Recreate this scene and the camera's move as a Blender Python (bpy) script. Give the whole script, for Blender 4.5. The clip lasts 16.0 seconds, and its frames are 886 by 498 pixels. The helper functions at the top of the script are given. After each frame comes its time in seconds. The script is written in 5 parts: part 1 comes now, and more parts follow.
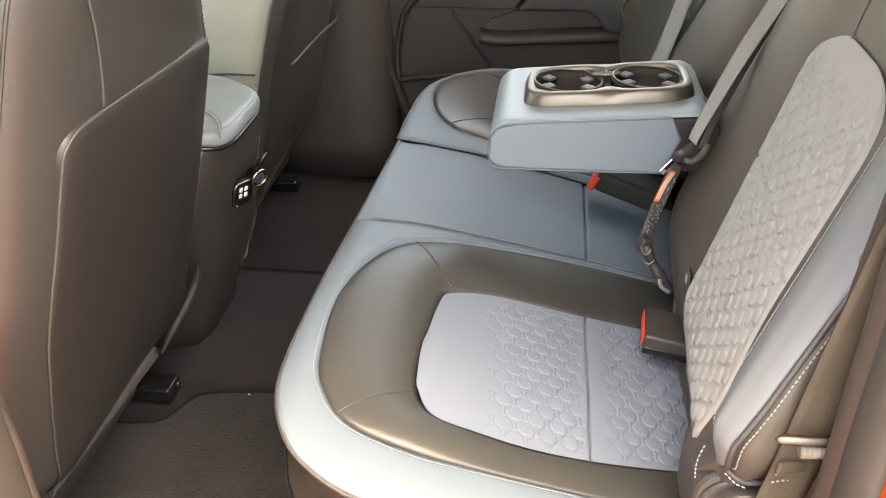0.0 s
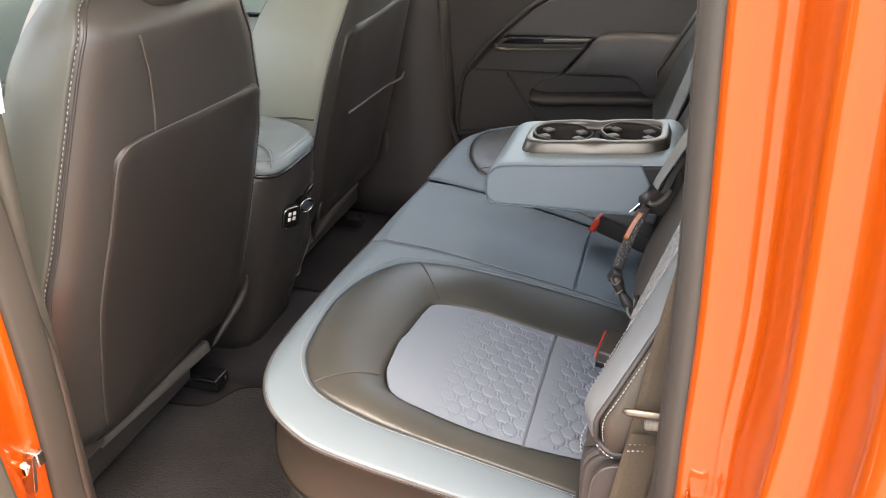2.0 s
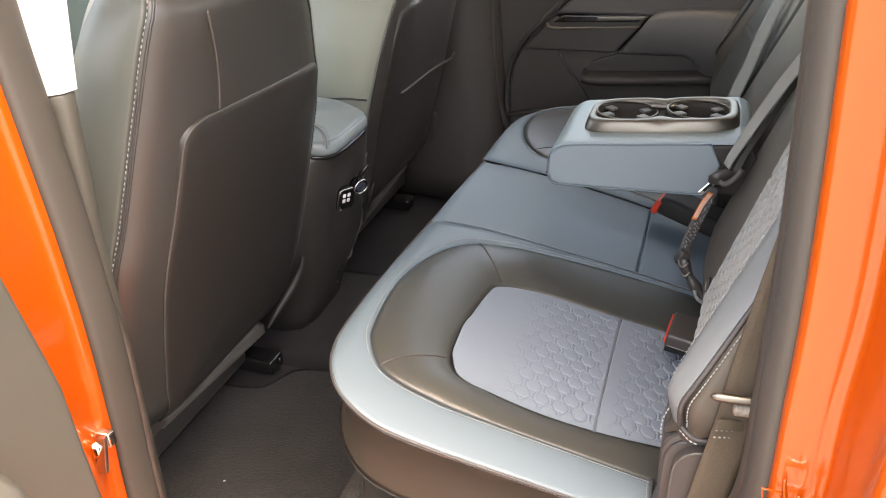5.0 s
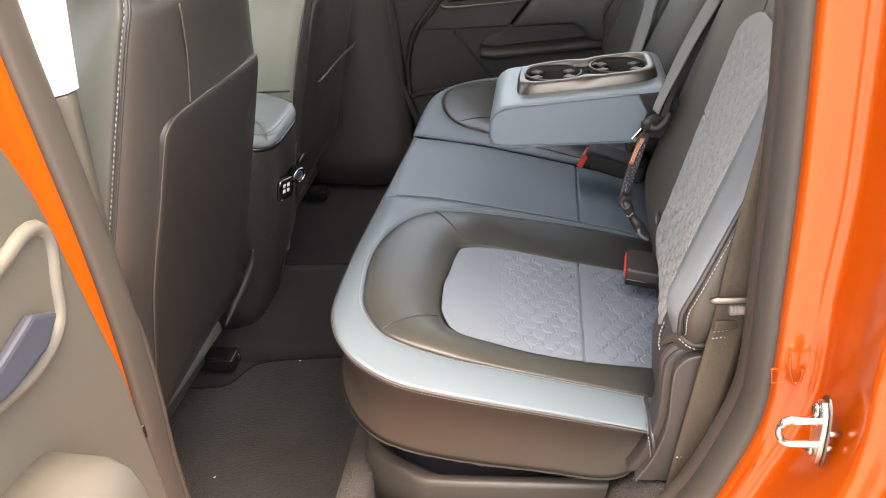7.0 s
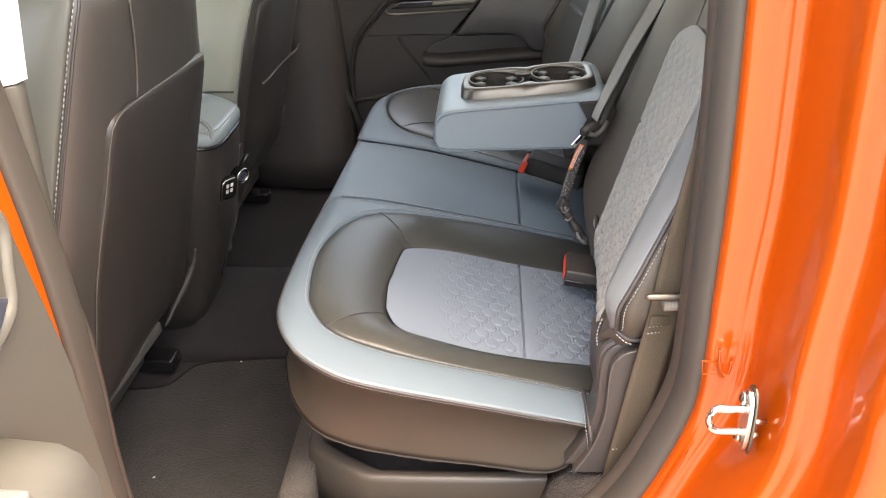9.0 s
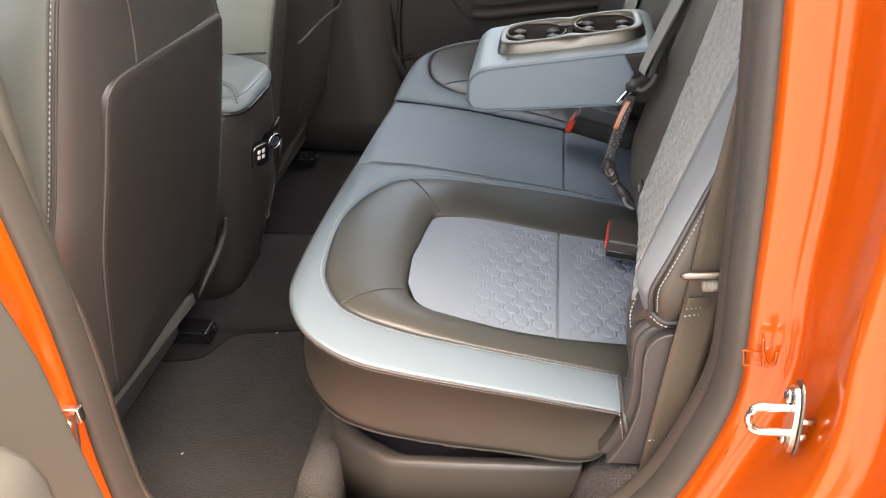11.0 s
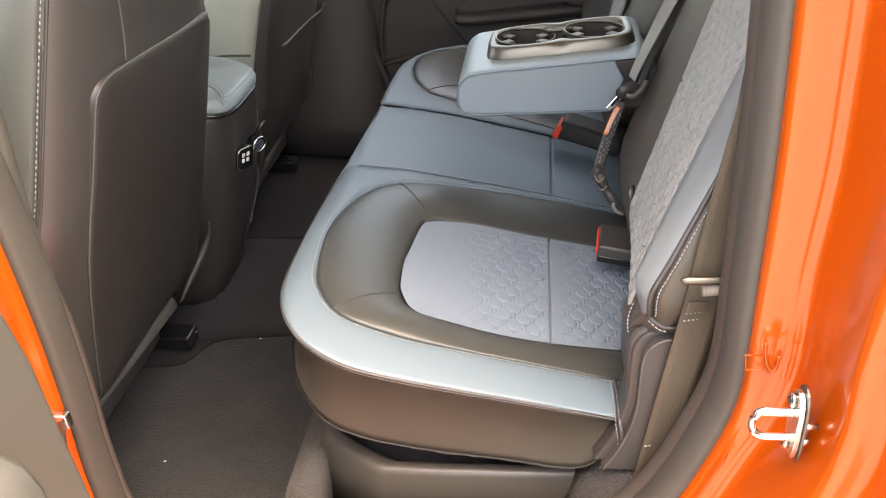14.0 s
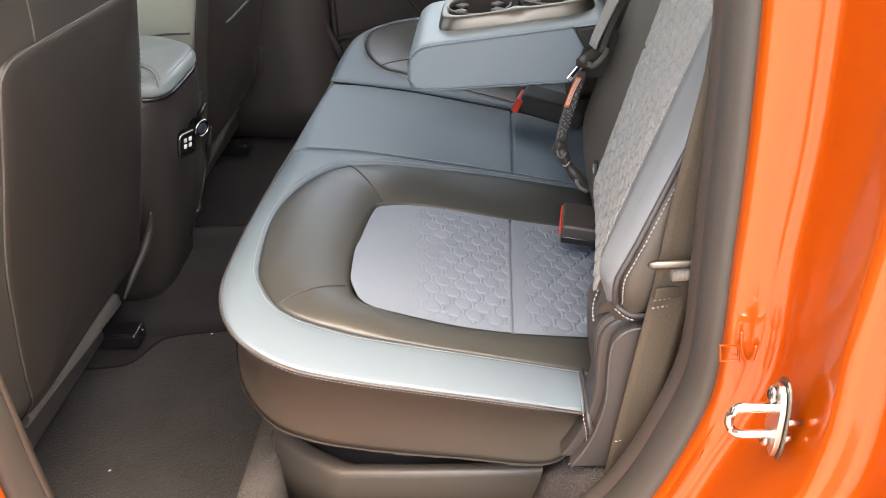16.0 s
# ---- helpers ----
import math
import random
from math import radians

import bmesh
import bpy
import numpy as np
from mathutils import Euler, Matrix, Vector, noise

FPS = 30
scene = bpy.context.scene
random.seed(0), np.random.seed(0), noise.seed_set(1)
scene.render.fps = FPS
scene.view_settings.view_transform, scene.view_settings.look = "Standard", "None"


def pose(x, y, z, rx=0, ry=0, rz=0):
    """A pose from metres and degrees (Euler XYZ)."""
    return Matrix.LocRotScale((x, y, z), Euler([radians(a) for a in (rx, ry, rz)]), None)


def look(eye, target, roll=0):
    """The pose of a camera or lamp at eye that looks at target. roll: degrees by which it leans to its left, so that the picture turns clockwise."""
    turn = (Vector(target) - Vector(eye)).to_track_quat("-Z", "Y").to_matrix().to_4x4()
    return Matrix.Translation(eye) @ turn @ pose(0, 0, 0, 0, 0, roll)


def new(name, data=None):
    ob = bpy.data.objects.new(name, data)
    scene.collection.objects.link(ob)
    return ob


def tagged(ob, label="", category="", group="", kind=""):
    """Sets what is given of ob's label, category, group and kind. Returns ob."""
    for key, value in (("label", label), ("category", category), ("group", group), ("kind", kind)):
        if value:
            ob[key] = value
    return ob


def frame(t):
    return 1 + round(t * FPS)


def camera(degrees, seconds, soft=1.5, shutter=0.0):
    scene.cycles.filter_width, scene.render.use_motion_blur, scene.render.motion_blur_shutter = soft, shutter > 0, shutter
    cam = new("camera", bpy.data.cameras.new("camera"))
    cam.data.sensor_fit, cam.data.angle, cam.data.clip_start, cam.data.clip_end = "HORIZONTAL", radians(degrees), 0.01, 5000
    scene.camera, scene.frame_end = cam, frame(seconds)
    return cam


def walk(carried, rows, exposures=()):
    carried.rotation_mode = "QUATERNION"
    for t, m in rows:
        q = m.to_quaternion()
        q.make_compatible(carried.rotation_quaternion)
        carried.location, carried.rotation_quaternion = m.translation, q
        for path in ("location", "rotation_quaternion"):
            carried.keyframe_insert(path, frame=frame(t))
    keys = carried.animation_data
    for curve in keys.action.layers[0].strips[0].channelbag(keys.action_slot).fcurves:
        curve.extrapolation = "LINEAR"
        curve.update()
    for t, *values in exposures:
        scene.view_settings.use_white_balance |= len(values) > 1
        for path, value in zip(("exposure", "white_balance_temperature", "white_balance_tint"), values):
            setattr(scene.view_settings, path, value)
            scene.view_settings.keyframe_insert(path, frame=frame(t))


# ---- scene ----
cam = camera(55.6, 16.0, 1.0)
METRES, EYE, TILT, LEAN, TURN = 0.83, 1.42, -31.0, 0.0, 7.0
ROWS = [
    (0.0, 0.0, 0.0, 0.0, 0.0, 0.0, -0.0),
    (0.5, 0.0083, 0.003, -0.0007, 0.85, -0.04, -0.2),
    (1.0, 0.0667, -0.0322, -0.0055, 1.87, 0.15, -0.11),
    (1.5, 0.1832, -0.1511, -0.0461, 5.71, 3.07, -2.29),
    (2.0, 0.229, -0.2122, -0.073, 7.84, 4.0, -4.04),
    (2.5, 0.2078, -0.2139, -0.0792, 8.83, 4.05, -4.78),
    (3.0, 0.2006, -0.2065, -0.0761, 9.4, 4.02, -4.89),
    (3.5, 0.1934, -0.2016, -0.0722, 9.76, 3.91, -4.84),
    (4.0, 0.1839, -0.1971, -0.0748, 10.15, 3.66, -4.72),
    (6.5, 0.0812, -0.1957, -0.0891, 7.1, 2.23, 0.88),
    (7.0, 0.0017, -0.2797, -0.138, 1.33, 2.57, 3.5),
    (7.5, -0.0021, -0.2995, -0.1431, -2.22, 2.94, 3.33),
    (8.0, -0.0146, -0.3036, -0.1474, -3.08, 3.3, 2.69),
    (8.5, -0.0134, -0.3128, -0.1509, -3.34, 3.27, 2.8),
    (9.0, -0.0123, -0.3076, -0.1559, -2.97, 2.99, 3.12),
    (11.5, 0.085, -0.1916, -0.135, 2.83, -0.03, 3.39),
    (12.0, 0.0752, -0.1921, -0.1418, 2.17, -0.14, 3.76),
    (12.5, 0.0593, -0.1881, -0.1413, 1.57, -0.07, 3.87),
    (13.0, 0.0508, -0.1837, -0.1386, 1.08, 0.14, 3.68),
    (13.5, 0.0513, -0.1907, -0.1338, 0.66, 0.49, 3.43),
    (14.0, 0.0421, -0.1936, -0.1371, 0.4, 0.75, 3.16),
    (14.5, 0.039, -0.1936, -0.133, 0.32, 0.87, 3.0),
    (15.0, 0.035, -0.1836, -0.1299, 0.18, 0.72, 3.12),
    (15.5, 0.0258, -0.1678, -0.13, -0.24, 0.14, 3.87),
    (16.0, 0.0721, -0.1051, -0.1246, -1.46, -0.97, 5.1),
]
walk(cam, [(t, pose(0, -1.188, EYE, TILT, LEAN, TURN) @ pose(METRES * x, METRES * y, METRES * z, 90 + pitch, roll, yaw)) for t, x, y, z, yaw, pitch, roll in ROWS],
     [(0.0, 3.30, 8900, 13), (1.0, 3.25, 8800, 13), (2.0, 2.85, 8200, 12), (16.0, 2.95, 8200, 12)])

# ---- world, sun, exposure ----
world = bpy.data.worlds.new("world")
scene.world = world
world.use_nodes = True
sky = world.node_tree.nodes.new("ShaderNodeTexSky")
sky.sky_type, sky.sun_disc = "NISHITA", False
sky.sun_elevation, sky.sun_rotation = radians(75), radians(130)
sky.air_density, sky.dust_density, sky.ozone_density = 1.0, 5.0, 1.0
world.node_tree.links.new(sky.outputs[0], world.node_tree.nodes["Background"].inputs[0])
world.node_tree.nodes["Background"].inputs[1].default_value = 0.25
sun = new("sun", bpy.data.lights.new("sun", "SUN"))
sun.data.energy, sun.data.angle, sun.data.color = 0.15, radians(60), (1.0, 0.94, 0.86)
sun.matrix_world = look((0.77, -0.64, 3.73), (0, 0, 0))


# ---- materials ----
def material(name, rough=0.5, metal=0.0):
    m = bpy.data.materials.new(name)
    m.use_nodes = True
    b = m.node_tree.nodes["Principled BSDF"]
    b.inputs["Roughness"].default_value = rough
    b.inputs["Metallic"].default_value = metal
    return m, m.node_tree, b


def mapped(nt, scale):
    c = nt.nodes.new("ShaderNodeTexCoord")
    mp = nt.nodes.new("ShaderNodeMapping")
    mp.inputs["Scale"].default_value = (scale, scale, scale) if isinstance(scale, (int, float)) else scale
    nt.links.new(c.outputs["Object"], mp.inputs[0])
    return mp.outputs[0]


def surface(name, colour, vary=0.12, rough=0.5, rough_vary=0.1, metal=0.0, grain=700.0, bump=0.15, depth=0.0006, patch=7.0,
            kind="noise", coat=0.0, sheen=0.0, spec=0.5, stretch=None):
    """A procedural surface: colour that drifts at two scales, uneven gloss and fine relief."""
    m, nt, b = material(name, rough, metal)
    L = nt.links.new
    big = nt.nodes.new("ShaderNodeTexNoise")
    big.inputs["Scale"].default_value, big.inputs["Detail"].default_value = patch, 5.0
    L(mapped(nt, 1.0), big.inputs["Vector"])
    if kind == "voronoi":
        fine = nt.nodes.new("ShaderNodeTexVoronoi")
        fine.feature = "DISTANCE_TO_EDGE"
        fine.inputs["Scale"].default_value = grain
        out = fine.outputs["Distance"]
    elif kind == "weave":
        fine = nt.nodes.new("ShaderNodeTexWave")
        fine.bands_direction = "X"
        fine.inputs["Scale"].default_value, fine.inputs["Distortion"].default_value = grain, 0.6
        rib = nt.nodes.new("ShaderNodeTexWave")
        rib.bands_direction = "Z"
        rib.inputs["Scale"].default_value, rib.inputs["Distortion"].default_value = grain * 1.7, 0.8
        L(mapped(nt, 1.0), rib.inputs["Vector"])
        both = nt.nodes.new("ShaderNodeMath")
        both.operation = "MULTIPLY_ADD"
        L(rib.outputs["Fac"], both.inputs[0])
        both.inputs[1].default_value = 0.5
        L(fine.outputs["Fac"], both.inputs[2])
        out = both.outputs[0]
    else:
        fine = nt.nodes.new("ShaderNodeTexNoise")
        fine.inputs["Scale"].default_value, fine.inputs["Detail"].default_value = grain, 3.0
        out = fine.outputs[0]
    L(mapped(nt, stretch or 1.0), fine.inputs["Vector"])
    mix = nt.nodes.new("ShaderNodeMix")
    mix.data_type = "RGBA"
    lo, hi = [max(0.0, c * (1 - vary)) for c in colour], [c * (1 + vary) for c in colour]
    mix.inputs[6].default_value, mix.inputs[7].default_value = (*lo, 1), (*hi, 1)
    add = nt.nodes.new("ShaderNodeMath")
    add.operation = "MULTIPLY_ADD"
    L(out, add.inputs[0])
    add.inputs[1].default_value = 0.5
    half = nt.nodes.new("ShaderNodeMath")
    half.operation = "MULTIPLY"
    half.inputs[1].default_value = 0.5
    L(big.outputs[0], half.inputs[0])
    L(half.outputs[0], add.inputs[2])
    L(add.outputs[0], mix.inputs[0])
    L(mix.outputs[2], b.inputs["Base Color"])
    r = nt.nodes.new("ShaderNodeMapRange")
    r.inputs[3].default_value, r.inputs[4].default_value = max(0.02, rough - rough_vary), min(1.0, rough + rough_vary)
    L(big.outputs[0], r.inputs[0])
    L(r.outputs[0], b.inputs["Roughness"])
    if bump:
        bp = nt.nodes.new("ShaderNodeBump")
        bp.inputs["Strength"].default_value, bp.inputs["Distance"].default_value = bump, depth
        L(out, bp.inputs["Height"])
        L(bp.outputs[0], b.inputs["Normal"])
    b.inputs["Coat Weight"].default_value = coat
    b.inputs["Coat Roughness"].default_value = 0.05
    b.inputs["Coat IOR"].default_value = 1.6
    b.inputs["Sheen Weight"].default_value = sheen
    b.inputs["Specular IOR Level"].default_value = spec
    return m


BLACK = surface("black_leather", (0.044, 0.045, 0.040), 0.15, 0.34, 0.06, grain=900, bump=0.25, kind="voronoi", spec=0.5)
# black leather tinted brown: warm light off the ground is in its colour
SKIRT = surface("bounce_lit_skirt_leather", (0.056, 0.047, 0.036), 0.12, 0.36, 0.05, grain=900, bump=0.25, kind="voronoi", spec=0.5)
BACKLEATHER = surface("backrest_leather", (0.068, 0.059, 0.047), 0.12, 0.5, 0.05, grain=900, bump=0.25, kind="voronoi", spec=0.4)
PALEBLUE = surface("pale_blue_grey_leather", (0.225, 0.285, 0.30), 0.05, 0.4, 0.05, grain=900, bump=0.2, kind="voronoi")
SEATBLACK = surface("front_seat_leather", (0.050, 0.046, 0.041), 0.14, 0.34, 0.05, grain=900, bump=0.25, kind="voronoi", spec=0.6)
# GREY leather darkened: the outer bolster's shade is put into its colour
SHADEGREY = surface("shaded_green_grey_leather", (0.078, 0.082, 0.070), 0.08, 0.42, 0.06, grain=900, bump=0.2, kind="voronoi")
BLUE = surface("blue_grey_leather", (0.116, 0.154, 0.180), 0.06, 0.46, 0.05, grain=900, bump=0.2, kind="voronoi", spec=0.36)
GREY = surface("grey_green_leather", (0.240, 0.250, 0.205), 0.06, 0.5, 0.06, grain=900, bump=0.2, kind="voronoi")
FABRIC = surface("grey_fabric", (0.146, 0.178, 0.216), 0.14, 0.9, 0.05, grain=800, bump=0.2, depth=0.0006, sheen=0.10, spec=0.2)
BACKFABRIC = surface("light_grey_fabric", (0.262, 0.268, 0.252), 0.12, 0.9, 0.05, grain=800, bump=0.2, depth=0.0006, sheen=0.10, spec=0.2)
PLASTIC = surface("black_plastic", (0.042, 0.038, 0.035), 0.12, 0.42, 0.06, grain=1800, bump=0.3, depth=0.0004)
BINGREY = surface("bin_plastic", (0.058, 0.049, 0.040), 0.12, 0.40, 0.06, grain=1800, bump=0.3, depth=0.0004)
TRIM = surface("dark_brown_trim", (0.048, 0.041, 0.037), 0.12, 0.55, 0.06, grain=1500, bump=0.3, depth=0.0004)
DOORTRIM = surface("grey_brown_door_trim", (0.066, 0.063, 0.052), 0.08, 0.55, 0.06, grain=1500, bump=0.3, depth=0.0004)
SEAL = surface("rubber_seal", (0.046, 0.041, 0.034), 0.12, 0.62, 0.08, grain=900, bump=0.2)
TAUPE = surface("taupe_opening_trim", (0.046, 0.038, 0.031), 0.1, 0.5, 0.06, grain=1200, bump=0.25)
CARPET = surface("dark_carpet", (0.027, 0.0255, 0.0275), 0.7, 0.95, 0.04, grain=520, bump=0.6, depth=0.0014, spec=0.1, sheen=0.05)
MAT = surface("grey_mat_carpet", (0.0275, 0.0272, 0.0285), 1.0, 0.95, 0.04, grain=300, bump=1.0, depth=0.004, spec=0.1, sheen=0.05, patch=9.0)
SILLCARPET = surface("grey_speckled_carpet", (0.056, 0.051, 0.048), 0.95, 0.95, 0.04, grain=330, bump=1.0, depth=0.004, spec=0.1)
PAINT = surface("orange_paint", (0.425, 0.066, 0.004), 0.05, 0.34, 0.04, metal=0.25, spec=0.2, grain=2500, bump=0.03, depth=0.0002, coat=0.6, patch=3.0)
CHROME = surface("chrome", (0.80, 0.79, 0.76), 0.05, 0.12, 0.05, metal=1.0, grain=300, bump=0.02)
STEEL = surface("zinc_steel", (0.62, 0.60, 0.56), 0.12, 0.28, 0.10, metal=1.0, grain=400, bump=0.1)
SATIN = surface("satin_nickel", (0.175, 0.160, 0.135), 0.05, 0.42, 0.05, metal=1.0, grain=300, bump=0.03)
WEB = surface("taupe_webbing", (0.070, 0.056, 0.039), 0.75, 0.7, 0.06, grain=600, bump=0.5, depth=0.0008, spec=0.25)
WEBGREY = surface("grey_webbing", (0.23, 0.235, 0.22), 0.2, 0.7, 0.06, grain=450, bump=0.9, depth=0.0015, spec=0.3)
THREAD = surface("pale_thread", (0.27, 0.272, 0.262), 0.1, 0.8, 0.05, grain=2000, bump=0.3)
PIPING = surface("grey_piping", (0.080, 0.074, 0.066), 0.1, 0.45, 0.05, grain=1500, bump=0.1)
DARKPIPE = surface("dark_piping", (0.05, 0.046, 0.045), 0.1, 0.5, 0.05, grain=1500, bump=0.1)
RED = surface("red_plastic", (0.72, 0.055, 0.025), 0.08, 0.4, 0.05, grain=1500, bump=0.1)
BLACKGLOSS = surface("gloss_black", (0.012, 0.012, 0.012), 0.1, 0.18, 0.05, grain=900, bump=0.02)
HEADLINER = surface("headliner", (0.72, 0.68, 0.60), 0.06, 0.9, 0.04, grain=900, bump=0.4)
LABEL = surface("label_white", (0.72, 0.71, 0.68), 0.05, 0.6, 0.05, grain=900, bump=0.0)
ORANGELABEL = surface("label_orange", (0.55, 0.14, 0.02), 0.05, 0.6, 0.05, grain=900, bump=0.0)
CONCRETE = surface("pale_concrete", (0.30, 0.29, 0.27), 0.3, 0.9, 0.05, grain=180, bump=0.8, depth=0.006)


def glass():
    m, nt, b = material("window_glass", 0.03)
    b.inputs["Base Color"].default_value = (0.97, 0.96, 0.91, 1)
    b.inputs["Transmission Weight"].default_value = 1.0
    b.inputs["IOR"].default_value = 1.02
    return m


GLASS = glass()
# unseen rear panes, almost clear; the tint warms the light in the cab
WARMPANE = glass()
WARMPANE.name = "warm_tinted_glass"
WARMPANE.node_tree.nodes["Principled BSDF"].inputs["Base Color"].default_value = (0.90, 0.88, 0.81, 1)


# ---- mesh helpers ----
def spl(pts, n):
    """n points, evenly spaced, on a smooth curve through pts."""
    P = [np.array(p, float) for p in pts]
    P = [2 * P[0] - P[1]] + P + [2 * P[-1] - P[-2]]
    out = []
    for i in range(1, len(P) - 2):
        a, b, c, d = P[i - 1], P[i], P[i + 1], P[i + 2]
        for k in range(16):
            t = k / 16
            out.append(0.5 * (2 * b + (c - a) * t + (2 * a - 5 * b + 4 * c - d) * t * t + (3 * b - a - 3 * c + d) * t ** 3))
    out.append(P[-2])
    out = np.array(out)
    s = np.concatenate([[0], np.cumsum(np.linalg.norm(np.diff(out, axis=0), axis=1))])
    u = np.linspace(0, s[-1], n)
    return np.stack([np.interp(u, s, out[:, k]) for k in range(out.shape[1])], 1)


def ease(x, a, b):
    t = np.clip((x - a) / (b - a), 0, 1)
    return t * t * (3 - 2 * t)


def mesh_of(name, verts, faces, smooth=True):
    me = bpy.data.meshes.new(name)
    me.from_pydata([tuple(map(float, v)) for v in verts], [], [tuple(map(int, f)) for f in faces])
    if smooth:
        me.polygons.foreach_set("use_smooth", [True] * len(me.polygons))
    me.update()
    return me


def part(name, me, mat, parent=None, label="", thick=0.0, offset=-1.0):
    """One mesh object, made of a Mesh or a bmesh, under its parent."""
    if isinstance(me, bmesh.types.BMesh):
        bm, me = me, bpy.data.meshes.new(name)
        bm.to_mesh(me)
        bm.free()
    ob = new(name, me)
    ob.data.materials.append(mat)
    if parent is not None:
        ob.parent = parent
    if label:
        ob["label"] = label
    if thick:
        s = ob.modifiers.new("solid", "SOLIDIFY")
        s.thickness, s.offset = thick, offset
    return ob


def thing(name, label, category, at=(0, 0, 0), group="", kind=""):
    ob = new(name)
    ob.location = at
    return tagged(ob, label, category, group, kind)


def patch(name, G, smooth=True, close_u=False, out=None):
    """A sheet through a grid of points G[i][j]; out: the way that it faces."""
    G = np.asarray(G)
    n, m = G.shape[:2]
    f = []
    for i in range(n if close_u else n - 1):
        for j in range(m - 1):
            a, b = i, (i + 1) % n
            f.append((a * m + j, b * m + j, b * m + j + 1, a * m + j + 1))
    if out is not None:
        a, b = G[1:, :-1] - G[:-1, :-1], G[:-1, 1:] - G[:-1, :-1]
        if float((np.cross(a, b).sum((0, 1)) * np.array(out)).sum()) < 0:
            f = [q[::-1] for q in f]
    return mesh_of(name, G.reshape(-1, 3), f, smooth)


def solid(name, rings, smooth=True, caps=True):
    """A closed body lofted through rings of equal length."""
    R = np.asarray(rings)
    n, m = R.shape[:2]
    f = [(i * m + j, i * m + (j + 1) % m, (i + 1) * m + (j + 1) % m, (i + 1) * m + j) for i in range(n - 1) for j in range(m)]
    if caps:
        f += [tuple(range(m))[::-1], tuple((n - 1) * m + j for j in range(m))]
    me = mesh_of(name, R.reshape(-1, 3), f, smooth)
    bm = bmesh.new()
    bm.from_mesh(me)
    bmesh.ops.recalc_face_normals(bm, faces=bm.faces)
    bm.to_mesh(me)
    bm.free()
    return me


def tube(name, pts, r=0.002, sides=8, closed=False):
    P = np.asarray(pts, float)
    rings = []
    n = len(P)
    for i in range(n):
        t = P[(i + 1) % n if closed else min(i + 1, n - 1)] - P[(i - 1) % n if closed else max(i - 1, 0)]
        t = t / (np.linalg.norm(t) + 1e-9)
        up = np.array([0, 0, 1.0]) if abs(t[2]) < 0.9 else np.array([0, 1.0, 0])
        a = np.cross(t, up)
        a /= np.linalg.norm(a)
        if i and float(a @ last) < 0:
            a = -a
        last = a
        b = np.cross(a, t)
        rr = r[i] if hasattr(r, "__len__") else r
        rings.append([P[i] + rr * (math.cos(q) * a + math.sin(q) * b) for q in np.linspace(0, 2 * math.pi, sides, endpoint=False)])
    if closed:
        rings.append(rings[0])
    return solid(name, rings, caps=not closed)


def stitches(name, pts, length=0.0036, gap=0.0011, r=0.0005):
    """A row of thread stitches along a path."""
    P = np.asarray(pts, float)
    s = np.concatenate([[0], np.cumsum(np.linalg.norm(np.diff(P, axis=0), axis=1))])
    V, F, u = [], [], 0.0
    at = lambda d: np.array([np.interp(d, s, P[:, k]) for k in range(3)])
    while u + length < s[-1]:
        a, b = at(u), at(u + length)
        t = (b - a) / (np.linalg.norm(b - a) + 1e-9)
        x = np.cross(t, (0.1, 0.2, 1.0))
        x /= np.linalg.norm(x)
        y = np.cross(x, t)
        k = len(V)
        for c, q in ((a, 0.35), (a + (b - a) * 0.25, 1), (a + (b - a) * 0.75, 1), (b, 0.35)):
            V += [c + r * q * (math.cos(w) * x + math.sin(w) * y) for w in np.linspace(0, 2 * math.pi, 6, endpoint=False)]
        for i in range(3):
            F += [(k + i * 6 + j, k + i * 6 + (j + 1) % 6, k + i * 6 + 6 + (j + 1) % 6, k + i * 6 + 6 + j) for j in range(6)]
        F += [tuple(k + j for j in range(5, -1, -1)), tuple(k + 18 + j for j in range(6))]
        u += length + gap
    return mesh_of(name, V, F)


def fringe(name, pts, side, count=2600):
    """A felt hem: a thin band with many short loose fibres along it."""
    P = np.asarray(pts, float)
    rnd = random.Random(4)
    V, F = [], []
    for i in range(len(P)):
        k = len(V)
        V += [P[i] + np.array([0, -0.0016 * side, 0.002]), P[i] + np.array([0, -0.0016 * side, rnd.uniform(-0.0022, -0.0002)]), P[i] + np.array([0, 0.002 * side, -0.001])]
        if i:
            F += [(k - 3, k, k + 1, k - 2), (k - 2, k + 1, k + 2, k - 1)]
    for _ in range(count):
        q = rnd.uniform(0, len(P) - 1.001)
        i = int(q)
        a = P[i] + (P[i + 1] - P[i]) * (q - i) + np.array([0, -0.001 * side, rnd.uniform(-0.0015, 0.0015)])
        tuft = 0.35 + 0.65 * abs(noise.noise((q * 0.11, 7.0, 1.0))) * 2
        d = np.array([rnd.uniform(-0.7, 0.7), -side * rnd.uniform(-0.1, 0.8), rnd.uniform(-1.0, 0.1)]) * rnd.uniform(0.0012, 0.0042) * tuft
        w = np.array([0.00035, 0, 0.00015])
        k = len(V)
        V += [a - w, a + w, a + d]
        F.append((k, k + 1, k + 2))
    return mesh_of(name, V, F, False)


def box(size, at=(0, 0, 0), bevel=0.003, turn=(0, 0, 0), seg=3):
    bm = bmesh.new()
    bmesh.ops.create_cube(bm, size=1)
    bmesh.ops.scale(bm, vec=size, verts=bm.verts)
    if bevel:
        bmesh.ops.bevel(bm, geom=bm.edges[:], offset=bevel, segments=seg, profile=0.6, affect="EDGES")
    bmesh.ops.transform(bm, matrix=pose(*at, *turn), verts=bm.verts)
    for f in bm.faces:
        f.smooth = seg > 1
    return bm


